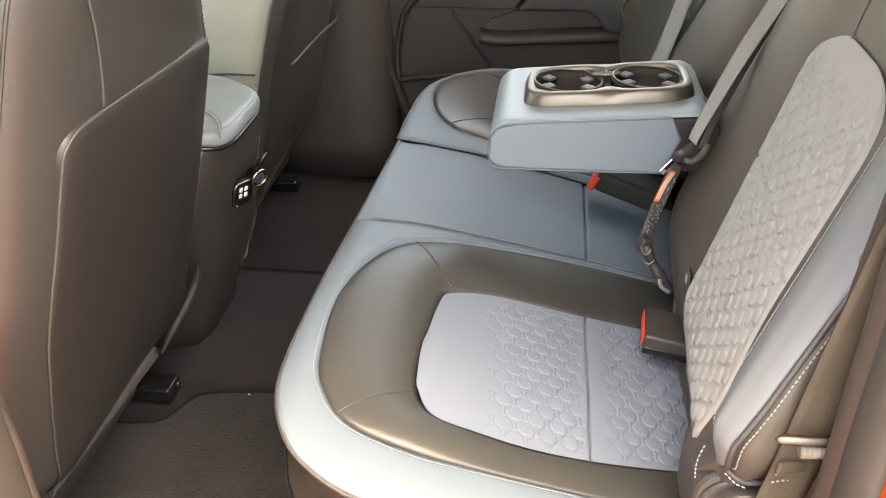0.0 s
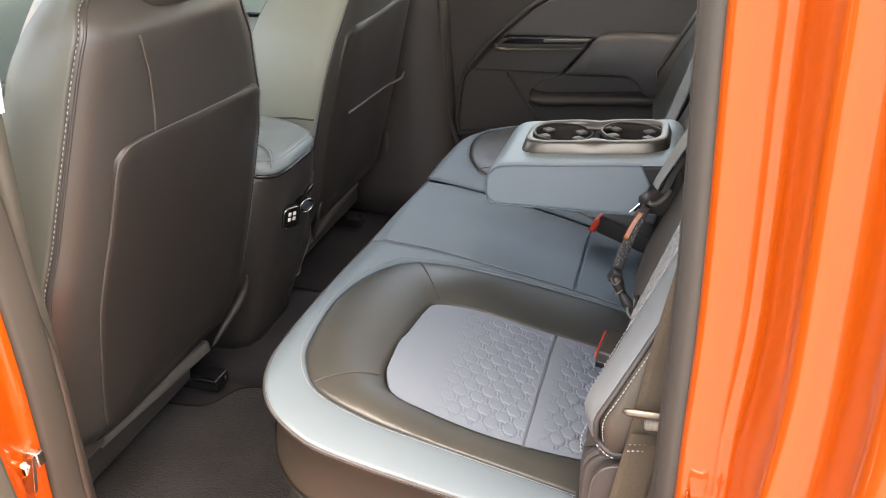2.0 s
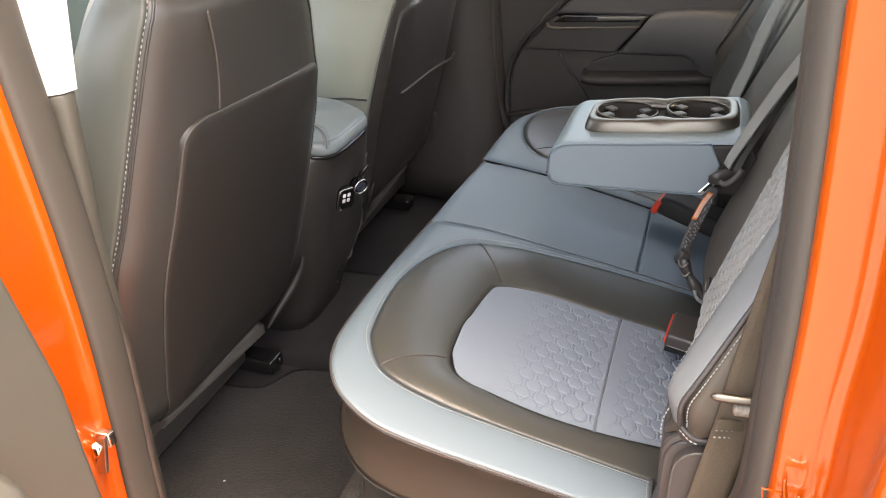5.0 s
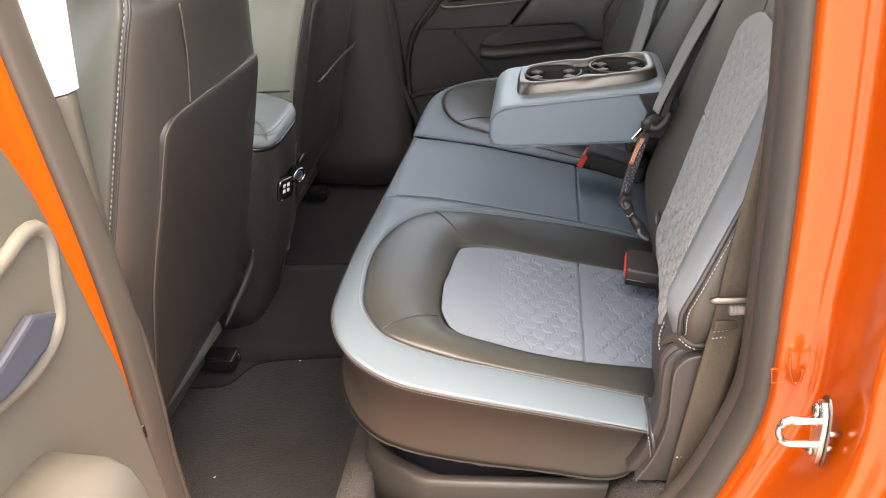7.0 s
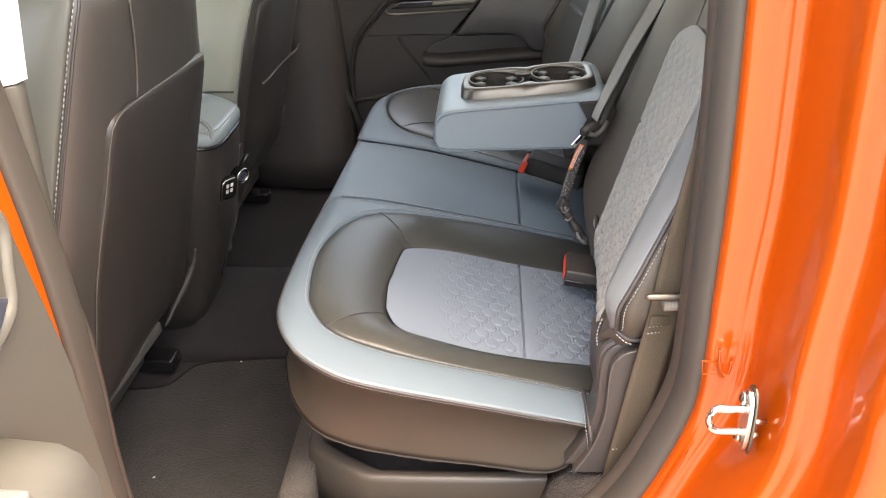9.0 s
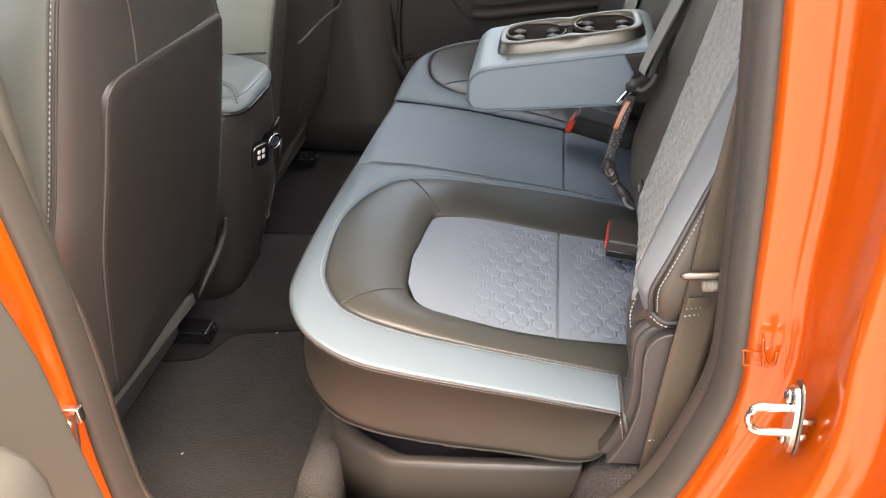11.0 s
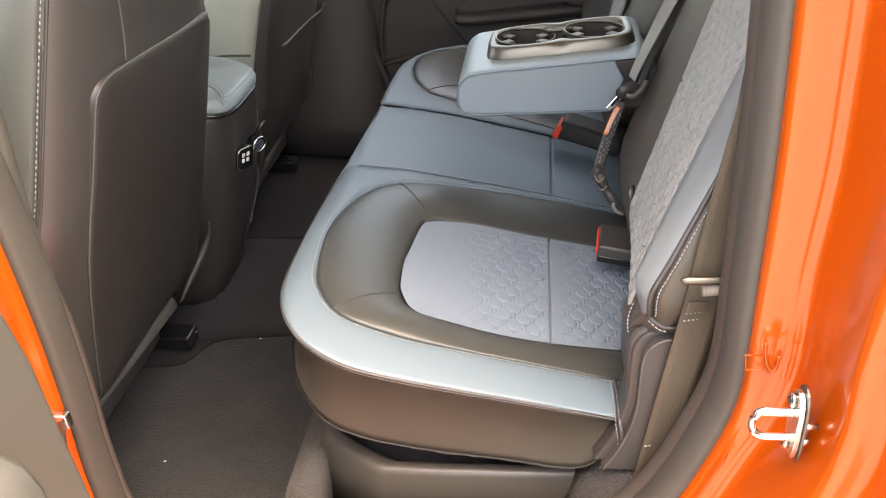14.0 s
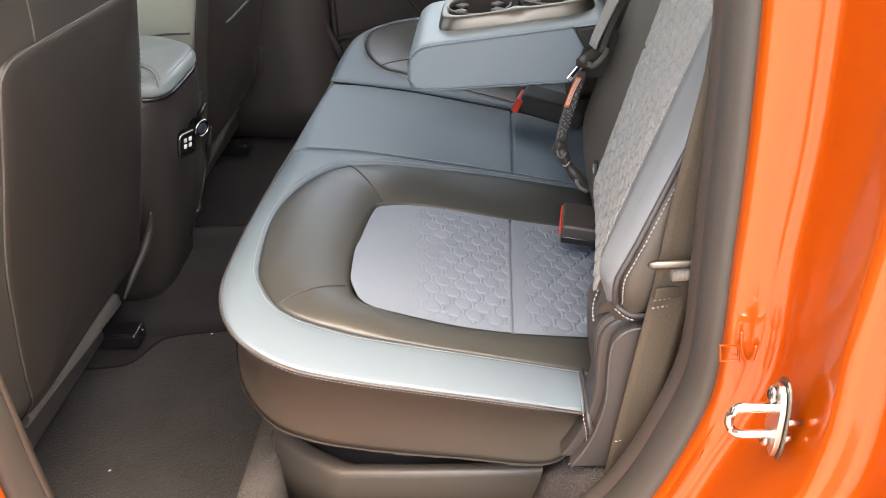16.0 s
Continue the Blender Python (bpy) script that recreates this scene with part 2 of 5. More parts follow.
def cyl(r, h, at=(0, 0, 0), turn=(0, 0, 0), bevel=0.001, n=24, r2=None):
    bm = bmesh.new()
    bmesh.ops.create_cone(bm, cap_ends=True, segments=n, radius1=r, radius2=r if r2 is None else r2, depth=h)
    if bevel:
        bmesh.ops.bevel(bm, geom=[e for e in bm.edges if len(e.link_faces) == 2 and e.calc_face_angle(0) > 1.0], offset=bevel, segments=2, affect="EDGES")
    bmesh.ops.transform(bm, matrix=pose(*at, *turn), verts=bm.verts)
    for f in bm.faces:
        f.smooth = len(f.verts) == 4
    return bm


def prism(outline, a, b, axis="y", bevel=0.003, seg=2):
    """A plate of the outline (two coordinates), from a to b along the axis."""
    bm = bmesh.new()
    put = {"y": lambda p, d: (p[0], d, p[1]), "x": lambda p, d: (d, p[0], p[1]), "z": lambda p, d: (p[0], p[1], d)}[axis]
    lo = [bm.verts.new(put(p, a)) for p in outline]
    hi = [bm.verts.new(put(p, b)) for p in outline]
    n = len(outline)
    bm.faces.new(lo)
    bm.faces.new(hi[::-1])
    for i in range(n):
        bm.faces.new((lo[i], hi[i], hi[(i + 1) % n], lo[(i + 1) % n]))
    bmesh.ops.recalc_face_normals(bm, faces=bm.faces)
    if bevel:
        rim = [e for e in bm.edges if e.calc_face_angle(0) > 0.5]
        bmesh.ops.bevel(bm, geom=rim, offset=bevel, segments=seg, profile=0.6, affect="EDGES")
    return bm


def hexes(x, y, a=0.0242, b=0.0362, width=0.0013, swell=0.15):
    """Quilting: 1 on the pillows, 0 in the channels that run round each flat-topped hexagon."""
    best, dome = np.full(np.shape(x), 9.0), np.zeros(np.shape(x))
    for ox, oy in ((0, 0), (a / 2, b / 2)):
        u, v = (x - ox) / a, (y - oy) / b
        u, v = np.abs(u - np.round(u)) * a, np.abs(v - np.round(v)) * b
        d = np.maximum(np.maximum(u - 0.41 * a, v - 0.28 * b), (u / a + v / b - 0.5) / math.hypot(1 / a, 1 / b))
        best = np.minimum(best, np.abs(d))
        dome = np.maximum(dome, np.clip(-d / (0.3 * a), 0, 1))
    return 1 - np.exp(-(best / width) ** 4) + swell * dome ** 0.7


# ---- structure: ground, cab shell, door openings ----
tagged(part("ground", patch("ground", [[(-400, -400, 0), (-400, 400, 0)], [(400, -400, 0), (400, 400, 0)]], False), CONCRETE),
       "pale grey weathered concrete of an open lot", "ground", kind="structure")

# opening of the near rear door, as (x, z), from the roof down the rear jamb, along the sill and up the pillar
OPENING = [(0.214, 1.56), (0.227, 1.44), (0.234, 1.3), (0.239, 1.2), (0.2425, 1.1), (0.2432, 1.0), (0.2440, 0.95), (0.2435, 0.89), (0.2385, 0.855), (0.229, 0.821), (0.2145, 0.7797),
           (0.202, 0.748), (0.180, 0.705), (0.145, 0.660), (0.10, 0.628), (0.03, 0.611), (-0.06, 0.606), (-0.2, 0.603), (-0.340, 0.607), (-0.404, 0.655), (-0.415, 0.75),
           (-0.412, 0.86), (-0.412, 0.97), (-0.418, 1.08), (-0.428, 1.18), (-0.438, 1.28), (-0.445, 1.42), (-0.452, 1.56)]
PATH = spl(OPENING, 120)
TAN = np.gradient(PATH, axis=0)
TAN /= np.linalg.norm(TAN, axis=1)[:, None]
OUT = np.stack([-TAN[:, 1], TAN[:, 0]], 1)


def sweep(name, profile, n=None, front=None, shift=0.0, pull=0.0):
    """A strip along the door opening; profile: (distance out from the opening, y); front: the profile on the forward pillar; pull: how far the outer steps draw in at the lower corner."""
    prof = spl(profile, n) if n else np.array(profile, float)
    other = spl(front, len(prof)) if front else prof
    G = []
    for i in range(len(PATH)):
        w = float(ease(-PATH[i, 0], 0.30, 0.40))
        add = shift * w * float(ease(PATH[i, 1], 0.92, 1.10))
        near_in = pull * (1 - w) * (0.25 + 0.75 * float(ease(PATH[i, 1], 0.94, 0.80))) * float(ease(PATH[i, 1], 1.14, 1.0))
        row = np.array([(o - near_in * float(ease(o, 0.010, 0.028)), y) for o, y in prof * (1 - w) + other * w])
        G.append([(PATH[i, 0] + (o + add) * OUT[i, 0], y, PATH[i, 1] + (o + add) * OUT[i, 1]) for o, y in row])
    return patch(name, G, out=(0, -1, 0))


wall_left = thing("wall_left", "orange painted truck body side round the open rear door", "body side", kind="structure")
part("jamb", sweep("jamb", [(0.004, -0.728), (0.004, -0.745), (0.0045, -0.753), (0.0065, -0.7575), (0.010, -0.7592), (0.018, -0.7600), (0.028, -0.7605), (0.0365, -0.761), (0.0385, -0.7632), (0.0405, -0.7642), (0.0435, -0.7645), (0.0465, -0.7650),
                            (0.0490, -0.7665), (0.0505, -0.770), (0.0515, -0.776), (0.0540, -0.800), (0.0570, -0.830), (0.0590, -0.850), (0.0610, -0.856), (0.0655, -0.860), (0.0715, -0.861), (0.0795, -0.861), (0.0855, -0.863), (0.0890, -0.868), (0.0905, -0.876), (0.0925, -0.893),
                            (0.0945, -0.915), (0.0965, -0.924), (0.1025, -0.933), (0.1145, -0.939), (0.1345, -0.943), (0.2295, -0.944)],
                          front=[(0.004, -0.752), (0.0035, -0.768), (0.006, -0.777), (0.010, -0.783), (0.013, -0.80), (0.016, -0.83), (0.020, -0.862), (0.034, -0.872), (0.07, -0.874)], pull=0.020), PAINT, wall_left, thick=0.004)
part("door_seal", sweep("door_seal", [(0.012, -0.7060), (-0.004, -0.7070), (-0.0095, -0.7140), (-0.011, -0.7260), (-0.0085, -0.7380), (0.0, -0.7470), (0.012, -0.7420)], 22, front=[(0.014, -0.728), (0.001, -0.729), (-0.0045, -0.736), (-0.006, -0.748), (-0.0045, -0.760), (0.0, -0.769), (0.012, -0.764)]), SEAL, wall_left, "taupe rubber door seal", thick=0.002)
part("pillar_trim", sweep("pillar_trim", [(0.030, -0.682), (0.008, -0.683), (-0.004, -0.685), (-0.009, -0.689), (-0.012, -0.695), (-0.010, -0.702), (-0.004, -0.707), (0.012, -0.708)], 24, shift=0.026,
                                  front=[(0.024, -0.710), (0.016, -0.712), (0.010, -0.715), (0.004, -0.718), (0.000, -0.722), (0.000, -0.726), (0.010, -0.728)]), TAUPE, wall_left,
     "taupe plastic door opening trim", thick=0.003)

post = thing("pillar_2", "pale upper and taupe lower cover of the pillar by the open door", "pillar", kind="structure")
# near white: direct light on the pale grey cover is put into its colour
part("upper_cover", solid("upper_cover", [[(-0.470 + d, -0.716, z - k), (-0.462 + d, -0.700, z - k), (-0.426 + d, -0.692, z), (-0.421 + d, -0.698, z), (-0.424 + d, -0.716, z)] for z, d, k in
     ((1.213, 0.0, 0.009), (1.215, 0.0, 0.009), (1.32, 0.014, 0.004), (1.45, 0.026, 0.0), (1.66, 0.03, 0.0))], smooth=False),
     surface("lit_pillar_fabric", (0.72, 0.72, 0.70), 0.04, 0.8, 0.05, grain=900, bump=0.3), post, "pale grey fabric upper cover, bright light put into its colour")
part("lower_cover", solid("lower_cover", [[(-0.472 + d, -0.716, z - k), (-0.462 + d, -0.702, z - k), (-0.428 + d, -0.694, z), (-0.423 + d, -0.699, z), (-0.424 + d, -0.716, z)] for z, d, k in
     ((0.60, -0.004, 0.0), (0.9, -0.006, 0.0), (1.05, -0.008, 0.004), (1.19, -0.002, 0.009), (1.209, -0.001, 0.009), (1.211, -0.002, 0.009))]), DOORTRIM, post, "taupe plastic lower cover")

part("quarter_trim", prism([(0.17, 0.50), (0.50, 0.50), (0.50, 1.68), (0.255, 1.68), (0.245, 1.30), (0.225, 0.92), (0.205, 0.78)], -0.648, -0.640, bevel=0.004), TRIM, wall_left, "dark plastic quarter trim")
# rear of the body side, front door and far side
part("quarter_panel", patch("quarter_panel", [[(x, -0.944 - 0.012 * math.sin(3.1 * (z - 0.3)), z) for z in np.linspace(0.35, 1.3, 20)] for x in np.linspace(0.46, 0.80, 12)]),
     PAINT, wall_left, thick=0.004)
part("sill", box((1.2, 0.24, 0.22), (-0.1, -0.83, 0.46), 0.03), PAINT, wall_left, "orange painted sill")

tagged(part("floor", patch("floor", [[(x, y, 0.485) for y in np.linspace(-0.78, 0.80, 4)] for x in np.linspace(-1.7, 0.50, 4)], False), CARPET, thick=0.05),
       "near-black carpet of the cab floor", "floor", kind="structure")
tagged(part("ceiling", box((2.0, 1.5, 0.05), (-0.55, 0, 1.70), 0.02), HEADLINER), "pale grey fabric headliner of the cab", "ceiling", kind="structure")
roof = thing("roof", "orange painted steel roof panel of the cab", "roof", kind="structure")
part("roof_panel", patch("roof_panel", [[(x, y, 1.735 + 0.035 * (1 - (y / 0.78) ** 2) - 0.05 * ((x + 0.55) / 1.05) ** 4) for y in np.linspace(-0.78, 0.78, 24)] for x in np.linspace(-1.60, 0.50, 24)], out=(0, 0, 1)), PAINT, roof, thick=0.004)
rear = thing("wall_rear", "dark trim of the cab's rear wall below its window", "wall", kind="structure")
part("rear_panel", box((0.06, 1.52, 0.80), (0.47, 0, 0.86), 0.01), TRIM, rear)
part("rear_header", box((0.06, 1.52, 0.12), (0.47, 0, 1.62), 0.01), TRIM, rear)
part("window_pane", box((0.004, 1.24, 0.30), (0.47, 0, 1.41), 0), WARMPANE, rear, "nearly clear glass, tinted to warm the light inside").visible_shadow = False
for s in (-1, 1):
    part("rear_post", box((0.06, 0.14, 0.32), (0.47, s * 0.69, 1.41), 0.01), TRIM, rear)

front_wall = thing("wall_front", "dark dashboard and bulkhead at the front of the cab", "dashboard", kind="structure")
part("bulkhead", box((0.08, 1.5, 0.70), (-1.62, 0, 0.82), 0.02), PLASTIC, front_wall)
DASH = surface("grey_green_dash", (0.30, 0.37, 0.33), 0.06, 0.5, 0.05, grain=900, bump=0.2)
part("dashboard", box((0.36, 1.46, 0.34), (-1.42, 0, 0.98), 0.06, seg=5), DASH, front_wall, "grey-green padded dashboard")
for s in (-1, 1):
    part("windscreen_post", tube("windscreen_post", spl([(-1.72, s * 0.72, 1.15), (-1.38, s * 0.70, 1.45), (-1.1, s * 0.66, 1.68)], 12), 0.045), HEADLINER, front_wall)

door_3 = thing("door_3", "closed front door with taupe trim below its window", "door", kind="structure")
part("door_panel", box((1.15, 0.06, 0.66), (-1.02, -0.755, 0.875), 0.02), DOORTRIM, door_3)
part("door_sash", box((1.15, 0.05, 0.07), (-1.02, -0.73, 1.66), 0.015), DOORTRIM, door_3)
part("window_pane", box((1.05, 0.004, 0.45), (-1.0, -0.745, 1.42), 0), GLASS, door_3).visible_shadow = False
far_front = thing("door_4", "closed far front door with dark trim below its window", "door", kind="structure")
part("door_panel", box((1.15, 0.06, 0.66), (-1.08, 0.775, 0.835), 0.02), TRIM, far_front)
part("upper_trim", box((1.12, 0.02, 0.21), (-1.08, 0.742, 1.045), 0.008), DASH, far_front, "grey-green upper door trim")
part("sill_strip", box((1.14, 0.012, 0.012), (-1.08, 0.732, 1.012), 0.003), BLACKGLOSS, far_front)
part("door_sash", box((1.15, 0.05, 0.07), (-1.08, 0.74, 1.66), 0.015), TRIM, far_front)
part("window_pane", box((1.05, 0.004, 0.46), (-1.08, 0.775, 1.40), 0), GLASS, far_front).visible_shadow = False

far_pillar = thing("pillar_1", "dark taupe plastic pillar between the far doors", "pillar", kind="structure")
part("pillar_cover", solid("pillar_cover", [[(-0.78 + a, 0.80, z), (-0.78 + a, 0.735 + b, z), (-0.60 + a, 0.708 + b, z), (-0.48 + a, 0.690 + b, z), (-0.40 + a, 0.705 + b, z), (-0.372 + a, 0.735 + b, z), (-0.362 + a, 0.80, z)]
     for z, a, b in ((0.5, 0.025, -0.045), (0.58, 0.022, -0.03), (0.68, 0.018, -0.012), (0.8, 0.01, 0.0), (1.0, -0.005, 0.0), (1.2, -0.02, 0.005), (1.45, -0.04, 0.0), (1.68, -0.06, -0.02))]), TRIM, far_pillar)
part("seal", tube("seal", spl([(-0.30, 0.735, 0.55), (-0.341, 0.735, 0.687), (-0.373, 0.735, 0.78), (-0.382, 0.735, 0.93), (-0.387, 0.735, 1.07), (-0.395, 0.735, 1.2), (-0.42, 0.72, 1.6)], 30), 0.011), PLASTIC, far_pillar,
     "black rubber door seal")

# unseen corner box, added to stop sun leaking onto the far seat
part("corner_light_stop", box((0.10, 0.10, 1.20), (0.455, 0.79, 1.09), 0.01), TRIM, far_pillar)
wall_right = thing("wall_right", "dark plastic sill cover along the far doors", "body side", kind="structure")
part("sill_cover", box((2.2, 0.14, 0.20), (-0.6, 0.80, 0.47), 0.02), TRIM, wall_right)

# far rear door, closed
door_2 = thing("door_2", "closed far rear door with dark layered trim and padded armrest", "door", kind="structure")
part("door_panel", prism([(-0.36, 0.50), (0.42, 0.50), (0.42, 1.10), (-0.385, 1.10)], 0.765, 0.83, bevel=0.006), TRIM, door_2)
CHARCOAL = surface("charcoal_leather", (0.082, 0.078, 0.076), 0.1, 0.5, 0.06, grain=900, bump=0.2, kind="voronoi")
part("lower_panel", prism([tuple(p) for p in spl([(-0.330, 0.56), (-0.340, 0.70), (-0.341, 0.781), (-0.330, 0.858), (-0.309, 0.900)], 12)] + [(-0.05, 0.908), (0.40, 0.92), (0.40, 0.56)], 0.742, 0.77, bevel=0.006), TRIM, door_2)
part("upper_panel", prism([tuple(p) for p in spl([(-0.225, 0.992), (-0.164, 1.046), (-0.124, 1.072), (-0.06, 1.10), (0.0, 1.115)], 10)] + [(0.40, 1.12), (0.40, 0.995)], 0.737, 0.77, bevel=0.006), CHARCOAL, door_2, "charcoal padded upper panel")
part("handle_panel", prism([(-0.305, 0.902), (-0.24, 0.972), (-0.225, 0.985), (0.0, 0.994), (-0.075, 0.904)], 0.727, 0.77, bevel=0.004), PLASTIC, door_2, "dark plastic handle panel")
handle = part("handle_cup", prism([(-0.230, 0.972), (-0.025, 0.981), (-0.005, 0.998), (-0.205, 0.990)], 0.722, 0.735, bevel=0.003), BLACKGLOSS, door_2)
part("door_handle", prism([(-0.121, 0.983), (-0.010, 0.989), (-0.006, 0.997), (-0.120, 0.992)], 0.714, 0.726, bevel=0.002), SATIN, handle, "satin metal door handle")
part("handle_rim", tube("handle_rim", spl([(-0.242, 0.724, 0.970), (-0.235, 0.716, 0.961), (-0.179, 0.714, 0.963), (-0.096, 0.714, 0.968), (-0.018, 0.714, 0.973)], 20), [0.0045 if k < 4 else 0.0026 for k in range(20)]), SATIN, handle)
part("armrest_pad", solid("armrest_pad", [[(x + sh * k, y, z) for k, (y, z) in ((1.0, (0.765, zt)), (0.95, (0.72, zt + 0.001)), (0.85, (0.700, zt - 0.004)), (0.75, (0.693, zt - 0.016)), (0.2, (0.690, zb + 0.012)), (0.05, (0.698, zb + 0.002)), (0.0, (0.765, zb)))]
     for x, sh, zt, zb in ((-0.066, 0.078, 0.996, 0.910), (-0.058, 0.080, 1.006, 0.908), (-0.03, 0.075, 1.011, 0.909), (0.03, 0.05, 1.014, 0.911), (0.089, 0.02, 1.016, 0.911), (0.112, 0.012, 1.016, 0.898), (0.130, 0.006, 1.016, 0.874), (0.145, 0.003, 1.016, 0.866), (0.205, 0.0, 1.014, 0.866), (0.218, 0.0, 1.008, 0.868))]), CHARCOAL, door_2, "charcoal padded armrest")
part("armrest_bracket", box((0.06, 0.06, 0.16), (0.252, 0.742, 0.93), 0.010), PLASTIC, door_2)
part("door_pull", solid("door_pull", [[(x, 0.745, z + 0.014), (x, 0.708, z + 0.012), (x, 0.696, z + 0.006), (x, 0.694, z - 0.006), (x, 0.704, z - 0.014), (x, 0.745, z - 0.016)] for x, z in ((-0.148, 0.846), (-0.138, 0.843), (-0.108, 0.840), (0.0, 0.848), (0.12, 0.857), (0.225, 0.865))]), TRIM, door_2, "taupe pull ledge")
part("pull_pocket", prism([(-0.15, 0.85), (0.22, 0.862), (0.20, 0.905), (-0.07, 0.900), (-0.13, 0.878)], 0.735, 0.745, bevel=0.003), PLASTIC, door_2)
part("bottle_ledge", tube("bottle_ledge", spl([(-0.340, 0.738, 0.722), (-0.311, 0.725, 0.734), (-0.228, 0.715, 0.747), (-0.15, 0.71, 0.752)], 16), 0.007), TRIM, door_2)
part("crease", tube("crease", spl([(-0.215, 0.742, 0.895), (-0.19, 0.741, 0.857), (-0.172, 0.741, 0.833), (-0.133, 0.741, 0.780), (-0.10, 0.741, 0.73)], 14), 0.004), PLASTIC, door_2)
part("panel_rim", tube("panel_rim", spl([(-0.343, 0.742, 0.68), (-0.347, 0.742, 0.781), (-0.336, 0.742, 0.858), (-0.315, 0.742, 0.906), (-0.237, 0.742, 0.994), (-0.17, 0.742, 1.052), (-0.13, 0.742, 1.08), (-0.06, 0.742, 1.115)], 40), 0.006), PLASTIC, door_2)
part("door_sash", box((0.85, 0.05, 0.07), (0.04, 0.74, 1.66), 0.015), TRIM, door_2)
part("window_pane", box((0.84, 0.004, 0.53), (0.03, 0.775, 1.365), 0), WARMPANE, door_2, "nearly clear glass, tinted to warm the light inside").visible_shadow = False

# near rear door, standing open
door_1 = thing("door_1", "opened rear door with taupe plastic trim and inner handle", "door", kind="structure")
DX = -0.335
outer = [(-0.862, 0.55), (-0.872, 0.8), (-0.8835, 0.944), (-0.888, 1.013), (-0.895, 1.05), (-0.904, 1.092), (-0.915, 1.144), (-0.923, 1.184), (-0.930, 1.210), (-0.948, 1.255), (-0.975, 1.285), (-1.10, 1.30), (-1.50, 1.31), (-1.54, 1.27), (-1.54, 0.58), (-1.50, 0.52), (-0.92, 0.52)]
part("door_panel", prism(outer, DX - 0.05, DX, axis="x", bevel=0.010, seg=4), DOORTRIM, door_1)
part("door_skin", prism([(y - 0.004 if y > -1 else y + 0.004, z) for y, z in outer], DX - 0.16, DX - 0.052, axis="x", bevel=0.012), PAINT, door_1, "orange painted door skin")
RING = spl([(-1.05, 1.176), (-0.992, 1.184), (-0.965, 1.190), (-0.947, 1.188), (-0.938, 1.177), (-0.938, 1.163), (-0.945, 1.143), (-0.952, 1.117), (-0.970, 1.104), (-1.003, 1.099), (-1.05, 1.105), (-1.10, 1.112), (-1.13, 1.135), (-1.11, 1.172), (-1.05, 1.185)], 60)[:-1]
ring = part("handle_bezel", tube("handle_bezel", [(DX + 0.002, y, z) for y, z in RING], 0.0062, closed=True), surface("pale_taupe_plastic", (0.098, 0.095, 0.080), 0.05, 0.45, 0.05, grain=1500, bump=0.2), door_1, "pale taupe handle bezel")
part("handle_recess", prism([tuple(p) for p in RING], DX - 0.002, DX + 0.003, axis="x", bevel=0), DOORTRIM, ring)
part("door_handle", prism([(-0.964, 1.128), (-0.985, 1.112), (-1.03, 1.108), (-1.07, 1.112), (-1.05, 1.128), (-0.99, 1.142)], DX + 0.003, DX + 0.012, axis="x", bevel=0.003), surface("dark_blue_plastic", (0.035, 0.04, 0.055), 0.1, 0.35, 0.05, grain=900, bump=0.1), ring, "dark blue inner handle")
part("armrest", solid("armrest", [[(DX - 0.004, y, 0.80), (DX + 0.05 * k, y, 0.81), (DX + 0.070 * k, y, 0.88), (DX + 0.070 * k, y, zt - 0.03), (DX + 0.062 * k, y, zt - 0.010), (DX + 0.045 * k, y, zt), (DX - 0.004, y, zt + 0.004)] for y, k, zt in
     ((-0.984, 0.10, 0.97), (-0.988, 0.5, 1.0), (-0.997, 0.85, 1.02), (-1.012, 1.0, 1.033), (-1.04, 1.02, 1.040), (-1.15, 1.02, 1.045), (-1.35, 1.0, 1.05), (-1.45, 0.6, 1.04))]), surface("grey_pod_plastic", (0.066, 0.064, 0.056), 0.08, 0.5, 0.06, grain=1500, bump=0.2), door_1, "grey plastic armrest pod")
part("armrest_pad", box((0.058, 0.34, 0.014), (DX + 0.034, -1.245, 1.050), 0.006, (-2, 0, 0), 4), surface("pale_pad", (0.13, 0.13, 0.122), 0.05, 0.5, 0.05, grain=900, bump=0.2, kind="voronoi"), door_1, "pale padded armrest top")

# ---- fittings on the jambs ----
striker = thing("door_striker", "zinc-plated door latch striker bolted to the orange jamb", "striker", (0.2745, -0.815, 0.907))
part("plate", prism([tuple(p) for p in spl([(-0.012, -0.034), (0.010, -0.028), (0.016, 0.0), (0.010, 0.030), (-0.008, 0.036), (-0.018, 0.020), (-0.018, -0.018), (-0.012, -0.034)], 24)[:-1]], -0.002, 0.004, axis="x", bevel=0.001), STEEL, striker)
part("backing_plate", prism([tuple(p) for p in spl([(-0.014, -0.038), (0.012, -0.031), (0.019, 0.0), (0.012, 0.034), (-0.010, 0.041), (-0.021, 0.022), (-0.021, -0.020), (-0.014, -0.038)], 24)[:-1]], 0.0045, 0.0075, axis="x", bevel=0.001), SATIN, striker)
part("loop", tube("loop", spl([(0.0, -0.003, 0.013), (-0.018, -0.003, 0.013), (-0.036, -0.003, 0.013), (-0.043, -0.003, 0.007), (-0.045, -0.003, -0.002), (-0.040, -0.003, -0.012), (-0.03, -0.003, -0.016), (0.0, -0.003, -0.016)], 30), 0.0045, 10), CHROME, striker)
for z in (0.024, -0.024):
    b = part("bolt", cyl(0.0075, 0.006, (-0.005, 0.001, z), (0, 90, 0), 0.0012, 12), STEEL, striker)
    part("socket", cyl(0.0035, 0.002, (-0.0085, 0.001, z), (0, 90, 0), 0, 6), BLACKGLOSS, b)
